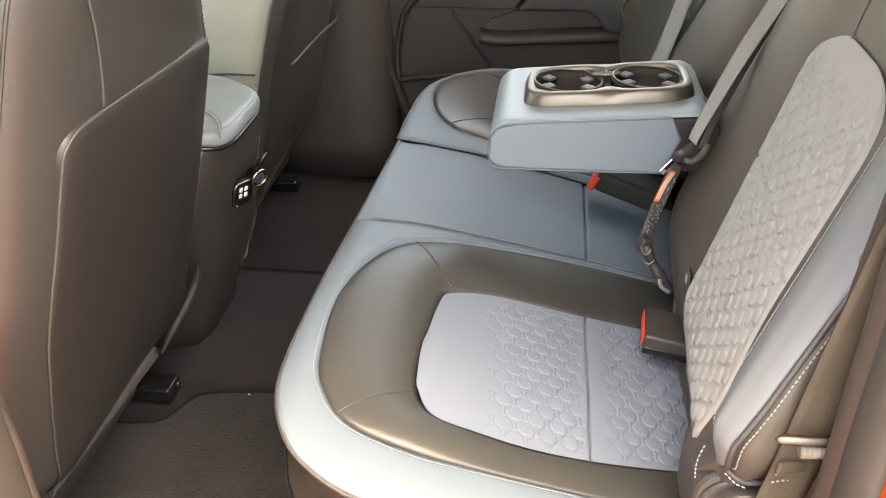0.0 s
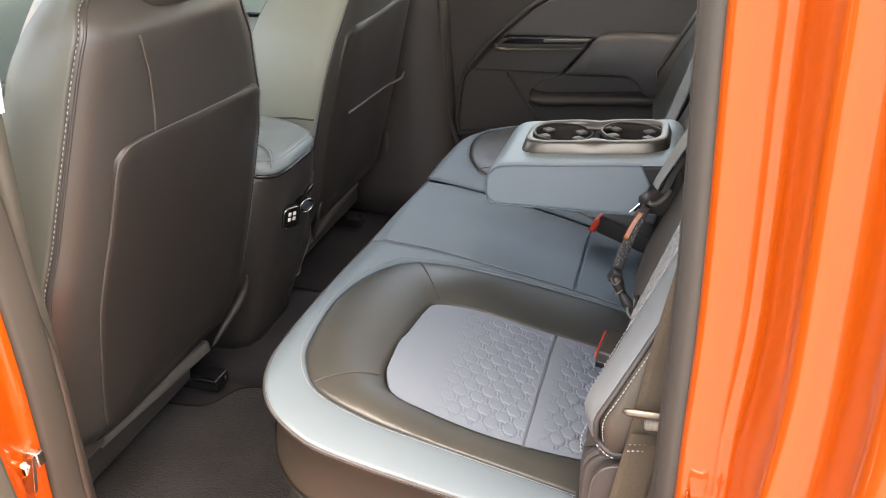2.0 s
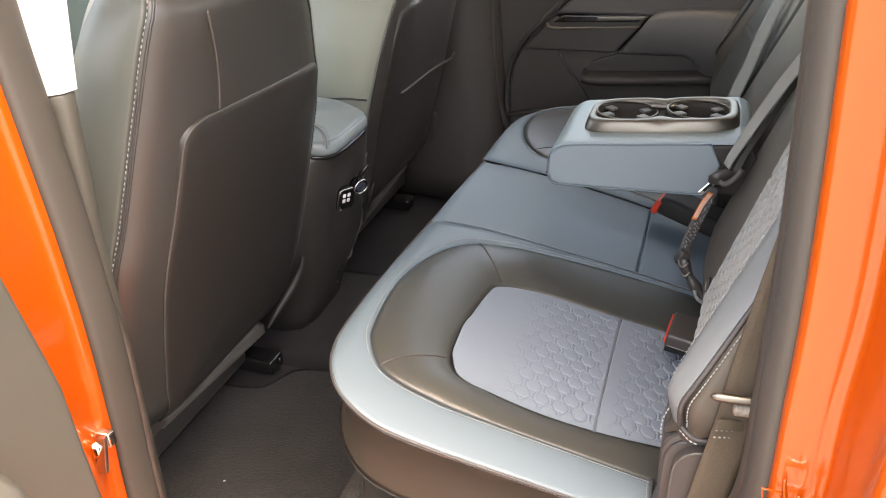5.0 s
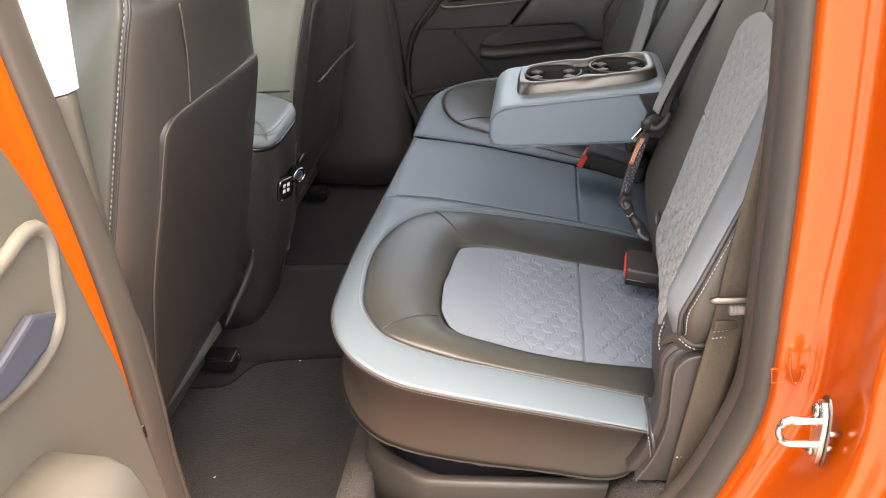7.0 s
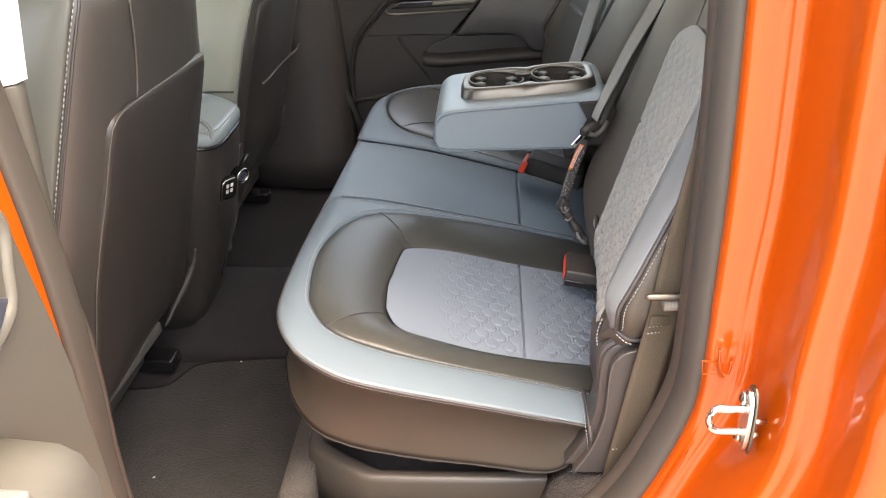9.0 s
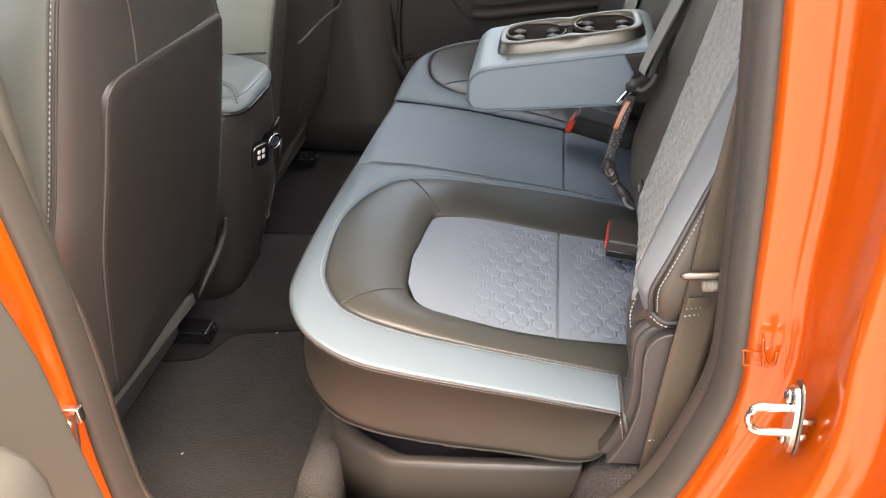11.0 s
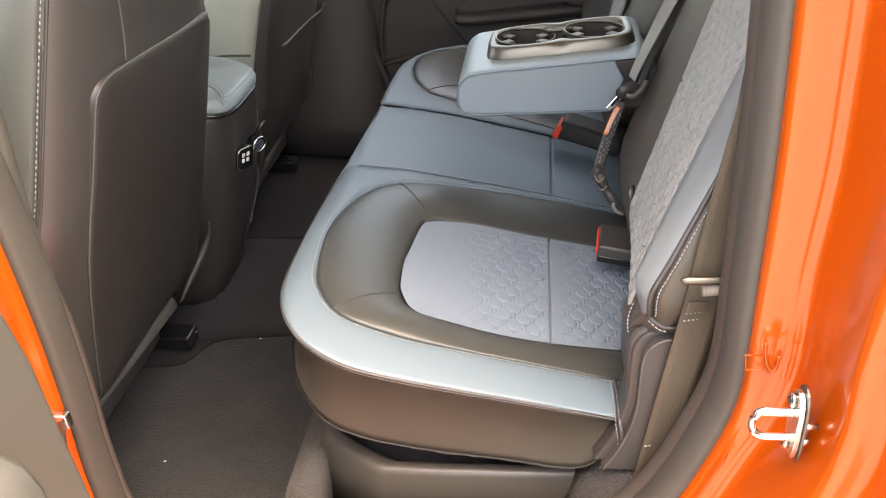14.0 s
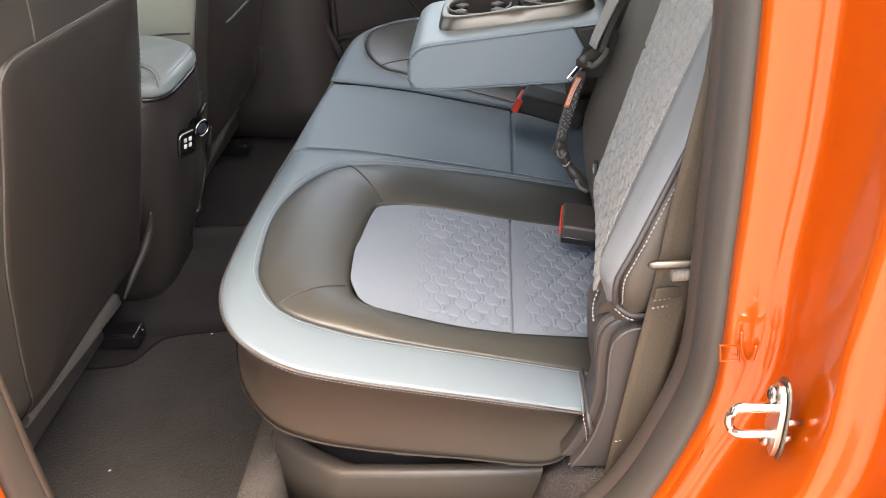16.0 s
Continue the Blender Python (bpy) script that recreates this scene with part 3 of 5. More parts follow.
part("stud", cyl(0.003, 0.022, (0.012, -0.013, 0.004), (0, 90, 0), 0.0006, 10), STEEL, striker)
striker.scale = (0.76, 0.8, 0.95)
part("stud", cyl(0.003, 0.014, (0.010, -0.012, -0.016), (0, 60, 0), 0.0006, 10), STEEL, striker)
clip = thing("jamb_clip", "small orange overpainted bracket on the jamb", "bracket", (0.247, -0.767, 0.9255))
part("frame", tube("frame", [(-0.005, 0.0035, 0.0116), (0.010, 0.0035, 0.0105), (0.012, 0.0035, -0.0045), (-0.003, 0.0035, -0.005)], 0.0011, 6, closed=True), PAINT, clip)
part("hook", tube("hook", spl([(0.0105, 0.003, 0.0255), (0.0125, 0.003, 0.010), (0.0175, 0.003, -0.004), (0.0225, 0.002, -0.003), (0.0235, 0.002, 0.012)], 16), 0.0014, 6), PAINT, clip)
check = thing("door_check_link", "steel door check link on the orange pillar jamb", "door check", (-0.424, -0.784, 0.842))
part("arm", prism([(-0.004, -0.030), (0.012, 0.020), (0.020, 0.022), (0.010, -0.030)], -0.012, -0.006, bevel=0.001), STEEL, check)
part("bracket", box((0.020, 0.012, 0.018), (0.010, 0.0, 0.012), 0.003), STEEL, check)
part("pin", cyl(0.005, 0.030, (0.004, -0.010, -0.002), (15, 20, 0), 0.001, 14), CHROME, check)

# ---- rear bench: cushions ----
EDGE = [(0.150, -0.640), (0.05, -0.648), (-0.03, -0.656), (-0.09, -0.661), (-0.150, -0.661), (-0.195, -0.643), (-0.224, -0.615), (-0.246, -0.567), (-0.256, -0.51),
        (-0.257, -0.40), (-0.252, -0.28), (-0.246, -0.19)]
FRONT = EDGE + [(-0.241, -0.10), (-0.236, 0.0), (-0.231, 0.09)]
SEAM = [(-0.246, -0.190), (-0.19, -0.168), (-0.136, -0.152), (0.011, -0.128), (0.10, -0.117), (0.215, -0.108)]
RING1 = [(0.165, -0.572), (0.053, -0.580), (-0.03, -0.586), (-0.1, -0.589), (-0.17, -0.577), (-0.206, -0.536), (-0.220, -0.487), (-0.226, -0.385), (-0.207, -0.29), (-0.17, -0.222),
         (-0.115, -0.186), (-0.067, -0.170), (0.011, -0.150), (0.108, -0.133), (0.215, -0.121)]
RING2 = [(0.185, -0.500), (0.093, -0.523), (0.02, -0.534), (-0.05, -0.533), (-0.095, -0.525), (-0.116, -0.487), (-0.118, -0.415), (-0.110, -0.328), (-0.097, -0.299), (-0.04, -0.277),
         (0.058, -0.266), (0.152, -0.252), (0.215, -0.240)]
EDGE_FAR = [(0.150, -0.640), (0.05, -0.640), (-0.03, -0.622), (-0.10, -0.575), (-0.163, -0.490), (-0.205, -0.400), (-0.226, -0.32), (-0.234, -0.20), (-0.235, -0.097)]
SEAM_FAR = [(-0.235, -0.097), (-0.19, -0.109), (-0.14, -0.122), (-0.084, -0.134), (0.05, -0.144), (0.215, -0.149)]
RING1_FAR = [(0.165, -0.565), (0.053, -0.572), (-0.03, -0.575), (-0.083, -0.561), (-0.120, -0.522), (-0.160, -0.472), (-0.195, -0.400), (-0.203, -0.340), (-0.198, -0.285), (-0.183, -0.236), (-0.150, -0.197), (-0.09, -0.187), (0.011, -0.180), (0.108, -0.172), (0.215, -0.165)]
RING2_FAR = [(0.185, -0.500), (0.093, -0.513), (0.02, -0.515), (-0.01, -0.505), (-0.035, -0.475), (-0.05, -0.435), (-0.055, -0.38), (-0.052, -0.328), (-0.045, -0.299), (-0.02, -0.282), (0.058, -0.272), (0.152, -0.262), (0.215, -0.255)]
BOTTOM = [(0.150, -0.630, 0.700), (0.112, -0.628, 0.655), (0.016, -0.626, 0.662), (-0.08, -0.626, 0.674), (-0.150, -0.626, 0.690), (-0.197, -0.616, 0.705), (-0.230, -0.592, 0.727),
          (-0.248, -0.555, 0.750), (-0.252, -0.50, 0.766), (-0.236, -0.35, 0.768), (-0.22, -0.15, 0.765), (-0.215, 0.09, 0.765)]


def seat_z(x):
    return 0.792 - 0.28 * np.asarray(x) - 0.9 * np.clip(-0.225 - np.asarray(x), 0, 1) ** 1.3


def on_seat(P, lift=0.0):
    return np.stack([P[:, 0], P[:, 1], seat_z(P[:, 0]) + lift], 1)


def flip(A, s):
    A = np.array(A, float)
    A[..., 1] *= s
    return A


def cushion(s, label):
    """One part of the bench seat; s is 1 for the near part, -1 for the far one."""
    seat = thing("bench_seat_cushion", label, "seat cushion", group="rear bench cushions")
    n = 150
    near_side = s > 0
    ring2 = RING2 if near_side else RING2_FAR
    edge = spl(EDGE if near_side else EDGE_FAR, 100)
    rim = np.concatenate([edge, spl(SEAM if near_side else SEAM_FAR, 51)[1:]])
    u = np.concatenate([[0], np.cumsum(np.linalg.norm(np.diff(rim, axis=0), axis=1))])
    rim = np.stack([np.interp(np.linspace(0, u[-1], n), u, rim[:, k]) for k in (0, 1)], 1)
    r1, r2 = spl(RING1 if near_side else RING1_FAR, n), spl(ring2, n)
    # leather border between the piped edge and the black ring
    w = np.linspace(0, 1, 10)
    G = [[(*(rim[i] * (1 - k) + r1[i] * k), float(seat_z(rim[i, 0] * (1 - k) + r1[i, 0] * k)) + 0.0035 * math.sin(math.pi * k) ** 0.7 - 0.003 * (1 - k)) for k in w] for i in range(n)]
    part("border", patch("border", flip(G, s), out=(0, 0, 1)), BLUE, seat, "smooth blue-grey leather border", thick=0.003)

    def ring_at(i, k):
        p = r1[i] * (1 - k) + r2[i] * k
        return (*p, float(seat_z(p[0])) + (0.0045 + 0.006 * ease(p[0], 0.0, -0.12)) * math.sin(math.pi * min(1, k)) ** 0.75 - 0.003 * k)
    part("bolster", patch("bolster", flip([[ring_at(i, k) for k in np.linspace(0, 1, 16)] for i in range(n)], s), out=(0, 0, 1)), BLACK, seat, "black leather ring bolster", thick=0.012)
    # quilted fabric panel
    near, far = [sorted(map(tuple, spl(q, 60))) for q in (ring2[:6][::-1], ring2[6:])]
    x0 = min(p[0] for p in ring2)
    xs = np.concatenate([np.linspace(x0 - 0.0005, x0 + 0.028, 14), np.linspace(x0 + 0.030, 0.205, 380 if near_side else 90)])
    cols = 340 if near_side else 80
    yn = np.interp(xs, [x0 - 0.001] + [p[0] for p in near], [-0.44 if near_side else -0.39] + [p[1] for p in near])
    yf = np.interp(xs, [x0 - 0.001] + [p[0] for p in far], [-0.40 if near_side else -0.37] + [p[1] for p in far])
    G = np.zeros((len(xs), cols, 3))
    for i, x in enumerate(xs):
        v = np.linspace(0, 1, cols)
        y = yn[i] + (yf[i] - yn[i]) * v
        z = seat_z(x) - 0.002 + 0.003 * np.sin(math.pi * v) - 0.0075 * math.exp(-((x - 0.076) / 0.0011) ** 2)
        along = x + 0.10 * (y + 0.40)
        fade = ease(along, -0.065, 0.030) * (1 - ease(x, 0.068, 0.073)) + ease(x, 0.088, 0.112)
        edge_in = ease(np.minimum(v, 1 - v), 0.02, 0.07)
        bump = (hexes(np.full_like(y, x) + 0.06 * (y + 0.4), y) - 1) * 0.0026 * fade * edge_in
        G[i] = np.stack([np.full_like(y, x), y, z + bump], 1)
    part("quilted_panel", patch("quilted_panel", flip(G, s), out=(0, 0, 1)), FABRIC, seat, "grey fabric panel embossed with hexagons")
    # side and front skirt
    path = spl(FRONT if near_side else EDGE_FAR, n)
    low = spl(BOTTOM, n) + np.array((0, 0, 0.005))
    if not near_side:
        low = np.stack([path[:, 0] + 0.03, path[:, 1] + 0.03, np.interp(np.linspace(0, 1, n), [0, 0.3, 1], [0.69, 0.69, 0.75])], 1)
    top = on_seat(path, -0.004)
    G = []
    for i in range(n):
        t = np.linspace(0, 1, 14)[:, None]
        out = np.array([path[max(i - 1, 0)] - path[min(i + 1, n - 1)]])[0]
        out = np.array([out[1], -out[0], 0]) / (np.linalg.norm(out) + 1e-9) * -1
        wob = 0.0015 * noise.noise((i * 0.13, 3.1, s * 2.0))
        G.append(top[i] * (1 - t) + low[i] * t + np.sin(math.pi * t ** 0.85) * (0.0125 + wob) * out)
    part("skirt", patch("skirt", flip(G, s), out=(-0.5, -s, 0)), SKIRT, seat, "leather side skirt, warm ground light put into its brown", thick=0.003)
    part("welt", fringe("welt", flip(low + np.array([0.0, 0.001, 0.0005]), s), s), SEAL, seat, "frayed felt hem")
    part("piping", tube("piping", flip(top + np.array([0, 0, 0.0008]), s), 0.0015, 6), DARKPIPE, seat)
    down = np.array([g[1] for g in G]) * 0.6 + np.array([g[0] for g in G]) * 0.4
    part("stitching", stitches("stitching", flip(down[:int(n * 0.72)] + np.array([-0.0012, -0.0016, 0.0012]), s)), THREAD, seat, "pale thread stitching")
    keep = np.array([p for p in r1 * 0.88 + rim * 0.12])
    part("stitching", stitches("stitching", flip(on_seat(keep, 0.0045), s)), THREAD, seat, "pale thread stitching")
    for a, b in (((-0.166, -0.203), (-0.100, -0.292)), ((-0.184, -0.572), (-0.113, -0.497))):
        i, j = np.argmin(np.linalg.norm(r1 - a, axis=1)), np.argmin(np.linalg.norm(r2 - b, axis=1))
        p0, p1, sag = np.array(ring_at(int(i), 0.0)), np.array(ring_at(int(j), 1.0)), 0.006
        pts = np.array([(*(p0 + (p1 - p0) * k)[:2], float(seat_z((p0 + (p1 - p0) * k)[0])) + (0.0045 + 0.006 * ease((p0 + (p1 - p0) * k)[0], 0.0, -0.12)) * math.sin(math.pi * k) ** 0.75 - 0.003 * k + 0.0004) for k in np.linspace(0, 1, 14)])
        part("seam", tube("seam", flip(spl(pts[::2], 20), s), 0.0011, 6), DARKPIPE, seat)
    corner = spl([(0.151, -0.575, 0.7535), (0.1525, -0.615, 0.7535), (0.1525, -0.640, 0.7515), (0.153, -0.6485, 0.746), (0.155, -0.650, 0.735), (0.156, -0.648, 0.715), (0.150, -0.644, 0.695), (0.138, -0.638, 0.672)], 24)
    part("piping", tube("piping", flip(corner, s), 0.0028, 6), DARKPIPE, seat)
    part("stitching", stitches("stitching", flip(corner + np.array([-0.005, -0.003, 0.0]), s)), THREAD, seat, "pale thread stitching")
    # rear end and foam under the cover
    part("foam", solid("foam", flip([[(x, -yo, zb), (x, -yo + 0.005, seat_z(x) - 0.02), (x, -0.12, seat_z(x) - 0.02), (x, -0.12, zb)] for x, zb, yo in ((-0.18, 0.79, 0.62 if near_side else 0.40), (-0.1, 0.73, 0.62 if near_side else 0.52), (0.1, 0.69, 0.62 if near_side else 0.60), (0.25, 0.69, 0.62))], s), False), PLASTIC, seat)
    return seat


near_seat = cushion(1, "blue-grey and black leather bench cushion with quilted fabric panel")
cushion(-1, "far blue-grey and black leather bench cushion partly behind the armrest")

# middle section of the bench, one with the near cushion
DIV = [(-0.262, 0.091), (-0.231, 0.0955), (-0.19, 0.1085), (-0.14, 0.1215), (-0.084, 0.1335), (0.05, 0.1435), (0.25, 0.1485)]
xs = np.concatenate([np.linspace(-0.245, -0.20, 16), np.linspace(-0.196, 0.074, 60), np.linspace(0.075, 0.091, 17), np.linspace(0.094, 0.25, 30)])
G = []
for x in xs:
    y0, y1 = np.interp(x, [p[0] for p in SEAM], [p[1] for p in SEAM]), np.interp(x, [p[0] for p in DIV], [p[1] for p in DIV])
    v = np.linspace(0, 1, 40)
    y = y0 + (y1 - y0) * v
    xx = np.where(x < -0.19, x + (0.02 * v) * np.clip((-0.19 - x) / 0.055, 0, 1), x)
    z = seat_z(xx) + 0.006 * np.sin(math.pi * v) ** 0.85 - 0.0055 * math.exp(-((x - 0.083) / 0.0018) ** 2) - 0.0035 * np.exp(-(1 - v) / 0.03) - 0.003
    G.append(np.stack([xx, y, z], 1))
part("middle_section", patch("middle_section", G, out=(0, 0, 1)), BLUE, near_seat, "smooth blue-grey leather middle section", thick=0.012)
seam3 = np.array([(p[0], p[1] - 0.002, float(seat_z(p[0])) + 0.0028) for p in spl(SEAM, 60)])
part("seam", tube("seam", seam3[3:] + np.array([0, 0.003, -0.0030]), 0.0012, 6), BLUE, near_seat)
part("stitching", stitches("stitching", seam3[4:]), THREAD, near_seat, "pale thread stitching")

# ---- rear bench: backrests ----
def back(y, z, n=0.0):
    return np.array((0.2 + 0.42 * (z - 0.846) - 0.922 * n, y, z + 0.387 * n))


INNER = [(0.74, -0.24), (0.78, -0.205), (0.80, -0.175), (0.825, -0.115), (0.87, -0.075), (0.932, -0.055), (1.04, -0.036), (1.13, -0.022), (1.38, -0.012)]
HEXL = [(0.78, -0.350), (0.834, -0.335), (0.917, -0.3096), (1.01, -0.279), (1.085, -0.2548), (1.12, -0.243)]
HEXR = [(0.74, -0.525), (0.78, -0.550), (0.826, -0.578), (0.86, -0.592), (0.90, -0.5925), (1.0, -0.5605), (1.15, -0.5080), (1.38, -0.435)]
BLUEL = [(0.74, -0.570), (0.80, -0.590), (0.845, -0.617), (0.87, -0.640), (0.89, -0.646), (0.905, -0.640), (0.925, -0.631), (0.95, -0.618), (1.0, -0.599), (1.15, -0.5460), (1.38, -0.474)]
BLUER = [(0.74, -0.585), (0.80, -0.602), (0.845, -0.628), (0.872, -0.651), (0.885, -0.659), (0.905, -0.667), (0.925, -0.668), (0.95, -0.6646), (1.15, -0.6187), (1.38, -0.566)]
val = lambda T, z: float(np.interp(z, [p[0] for p in T], [p[1] for p in T]))


def near_n(z):
    """How far the quilted panel stands proud at its inner and outer edge."""
    return 0.0189 + 0.0316 * (z - 0.95), 0.0618 - 0.06 * (z - 0.95)


def valley(z):
    """How far the outer edge of the quilted panel lies below the side bolster."""
    return 0.006 + 0.015 * (1 - float(ease(z, 0.84, 1.0)))


def sunk(n, z):
    """The foot of the backrest draws in behind the cushion."""
    f = float(ease(z, 0.745, 0.865))
    return n * f - 0.038 * (1 - f)


def tuck(z):
    """How far the side bolster rolls in towards its lower end."""
    return 0.034 * (1 - float(ease(z, 0.872, 0.925))) ** 1.3


def backrest(s, label):
    seat = thing("rear_bench", label, "bench", group="rear bench sections")
    rings = []
    for z in np.linspace(0.745, 1.38, 44):
        yi, yh, yr, yl, yb = val(INNER, z), val(HEXL, min(z, 1.12)), val(HEXR, z), val(BLUEL, z), val(BLUER, z)
        nl, nr = near_n(z)
        edge_n = nr - valley(z)
        bow = lambda y: nl + (edge_n - nl) * max(0.0, (yh - y) / (yh - yr)) ** 1.5
        prof = [(yi + 0.004, -0.10), (yi, -0.018), (yi - 0.006, -0.001), (yi - 0.02, 0.010), (yi - 0.05, 0.018), ((yi + yh) / 2, 0.024), (yh + 0.02, nl + 0.004), (yh, nl)]
        prof += [(y, bow(y) - 0.006 * (k < 4)) for k, y in enumerate(np.linspace(yh, yr, 6)[1:])]
        prof += [(yr - 0.004, edge_n + 0.003 - 0.2 * tuck(z)), (yr * 0.6 + yl * 0.4, edge_n * 0.6 + nr * 0.4 + 0.004 - 0.4 * tuck(z)), (yl, nr + 0.008 - 0.7 * tuck(z)), (yl * 0.5 + yb * 0.5, nr + 0.009 - 0.8 * tuck(z)), (yb + 0.008, 0.060 - 0.6 * tuck(z)), (yb, 0.055 - 0.6 * tuck(z)), (yb - 0.003, 0.046 - 0.6 * tuck(z)), (yb + 0.006, 0.015), (yb + 0.020, -0.03), (yb + 0.034, -0.065), (yb + 0.05, -0.10)]
        rings.append([back(y, z, sunk(n, z)) for y, n in prof])
    part("body", solid("body", flip(rings, s)), BACKLEATHER, seat, "black leather backrest body")
    # fabric panel with raised weave
    zs = np.linspace(0.775, 1.158, 440 if s > 0 else 90)
    cols = 320 if s > 0 else 60
    G = np.zeros((len(zs), cols, 3))
    for i, z in enumerate(zs):
        a, b = val(HEXL, min(z, 1.12)), val(HEXR, z)
        a0, b0 = a, b
        if z > 1.085:
            k = (z - 1.085) / 0.0735
            r = math.sqrt(max(0.0, 1 - k ** 3))
            c = a + (b - a) * 0.42
            a, b = c + (a - c) * (0.25 + 0.75 * r), c + (b - c) * (0.25 + 0.75 * r)
        v = np.linspace(0, 1, cols)
        y = a + (b - a) * v
        seam_z = 1.015 + 0.036 * (y + 0.222)
        groove = 0.0030 * np.exp(-((z - seam_z) / 0.0020) ** 2)
        wave = (hexes(np.full_like(y, z * 1.085) + 0.10 * y, y + 0.006, width=0.0022, swell=0.55) - 1) * (s > 0) * ease(np.minimum(v, 1 - v), 0.01, 0.06) * (1 - float(ease(z, 1.115, 1.15))) * float(ease(z, 0.79, 0.85))
        rim = ease(np.minimum(v, 1 - v), 0.0, 0.025) * (1 - ease(z, 1.13, 1.157) * 0.75)
        nl, nr = near_n(z)[0], near_n(z)[1] - valley(z)
        n = -0.0020 + (0.0075 - 0.0022 * v) * rim + 0.0018 * wave * rim - groove * rim + nl + (nr - nl) * np.clip((a0 - y) / (a0 - b0), 0, 1) ** 1.5
        n = sunk(n, z)
        G[i] = np.array([back(yy, z, nn) for yy, nn in zip(y, n)])
    # far panel turns black: the shade over there is put into its colour
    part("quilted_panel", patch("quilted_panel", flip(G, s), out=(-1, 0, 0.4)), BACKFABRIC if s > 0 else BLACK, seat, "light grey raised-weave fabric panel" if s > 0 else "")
    # smooth leather strip on the side bolster
    G = []
    for z in [*np.linspace(0.881, 0.925, 22), *np.linspace(0.93, 1.30, 56)]:
        yr = val(BLUEL, z)
        yb = val(BLUER, z) + 0.006 * (1 - float(ease(z, 0.879, 0.892))) ** 2
        v = np.linspace(0, 1, 12)
        y = yr + (yb - yr) * v
        n = near_n(z)[1] - 0.0618 - tuck(z) * np.array([1, 1, 1, 0.98, 0.96, 0.92, 0.88, 0.83, 0.78, 0.72, 0.66, 0.60]) + np.interp(v, [0, 0.12, 0.5, 0.85, 1], [0.0710, 0.0745, 0.0775, 0.0690, 0.0605])
        G.append([back(yy, z, nn) for yy, nn in zip(y, n)])
    # the far strip is blackened for the same shade
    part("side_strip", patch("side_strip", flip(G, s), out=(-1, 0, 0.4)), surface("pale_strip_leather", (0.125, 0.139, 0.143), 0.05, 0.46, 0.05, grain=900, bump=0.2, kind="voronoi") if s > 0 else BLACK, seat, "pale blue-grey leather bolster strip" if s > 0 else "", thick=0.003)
    G = np.array(G)
    part("stitching", stitches("stitching", flip(G[:, 1] + np.array([-0.0012, 0, 0.0005]), s)), THREAD, seat, "pale thread stitching")
    part("piping", tube("piping", flip(G[:, 11], s), 0.0028, 6), DARKPIPE, seat)
    part("stitching", stitches("stitching", flip(G[:, 11] + np.array([0.0065, -0.0012, 0.0]), s), r=0.0008), THREAD, seat, "pale thread stitching")
    part("piping", tube("piping", flip(np.array([back(val(INNER, z) - 0.006, z, sunk(0.0, z)) for z in np.linspace(0.76, 1.36, 50)]), s), 0.0028, 6), PIPING, seat, "grey piped edge")
    part("seam", tube("seam", flip(spl([back(-0.335, 1.160, 0.036), back(-0.315, 1.185, 0.034), back(-0.306, 1.22, 0.034), back(-0.303, 1.26, 0.034)], 12), s), 0.0014, 6), PIPING, seat)
    return seat


near_back = backrest(1, "black leather rear backrest with light quilted panel and blue-grey strip")
backrest(-1, "far rear backrest behind the folded armrest, its shade put in as black")
part("bottom_welt", tube("bottom_welt", spl([(0.165, -0.638, 0.912), (0.169, -0.650, 0.9065), (0.174, -0.655, 0.900), (0.183, -0.658, 0.893), (0.192, -0.658, 0.8895), (0.206, -0.655, 0.888)], 24), 0.0026, 8), DARKPIPE, near_back)
part("stitching", stitches("stitching", spl([(0.172, -0.657, 0.8975), (0.182, -0.660, 0.889), (0.191, -0.6605, 0.8855)], 20), r=0.0008), THREAD, near_back, "pale thread stitching")
part("pleat", stitches("pleat", spl([(0.1600, -0.628, 0.900), (0.1555, -0.632, 0.888), (0.1545, -0.634, 0.876), (0.1560, -0.634, 0.864)], 20), r=0.0008), THREAD, near_back, "pale thread stitching")
part("hinge_cap", prism([tuple(p) for p in spl([(0.1575, 0.79), (0.1562, 0.845), (0.159, 0.863), (0.168, 0.8755), (0.182, 0.8805), (0.210, 0.879), (0.238, 0.868)], 26)] + [(0.238, 0.79)], -0.642, -0.56, bevel=0.010, seg=4), TRIM, near_back, "rounded dark plastic hinge cap")

# anchor tag on the backrest
tag = thing("anchor_tag", "small black child-seat anchor tag with pale round mark", "tag", (0.1895, -0.3153, 0.8718))
part("tab", box((0.006, 0.020, 0.018), (0, 0, 0), 0.003), PLASTIC, tag)
part("mark", tube("mark", [(-0.0035, 0.006 * math.cos(a), 0.0055 * math.sin(a)) for a in np.linspace(0, 2 * math.pi, 20, endpoint=False)], 0.0006, 6, closed=True), WEBGREY, tag)

# ---- folded armrest ----
armrest = thing("folding_armrest", "blue-grey leather armrest folded down with metal cup holder", "armrest")
AT = lambda x: 0.985 + 0.09 * (x + 0.05)
prof = [(-0.068, 0.935), (-0.066, 0.965), (-0.054, 0.980), (-0.03, AT(-0.03)), (0.06, AT(0.06)), (0.16, AT(0.16)), (0.212, AT(0.212)), (0.230, 0.985), (0.212, 0.93), (0.10, 0.9215), (-0.045, 0.918), (-0.062, 0.922)]


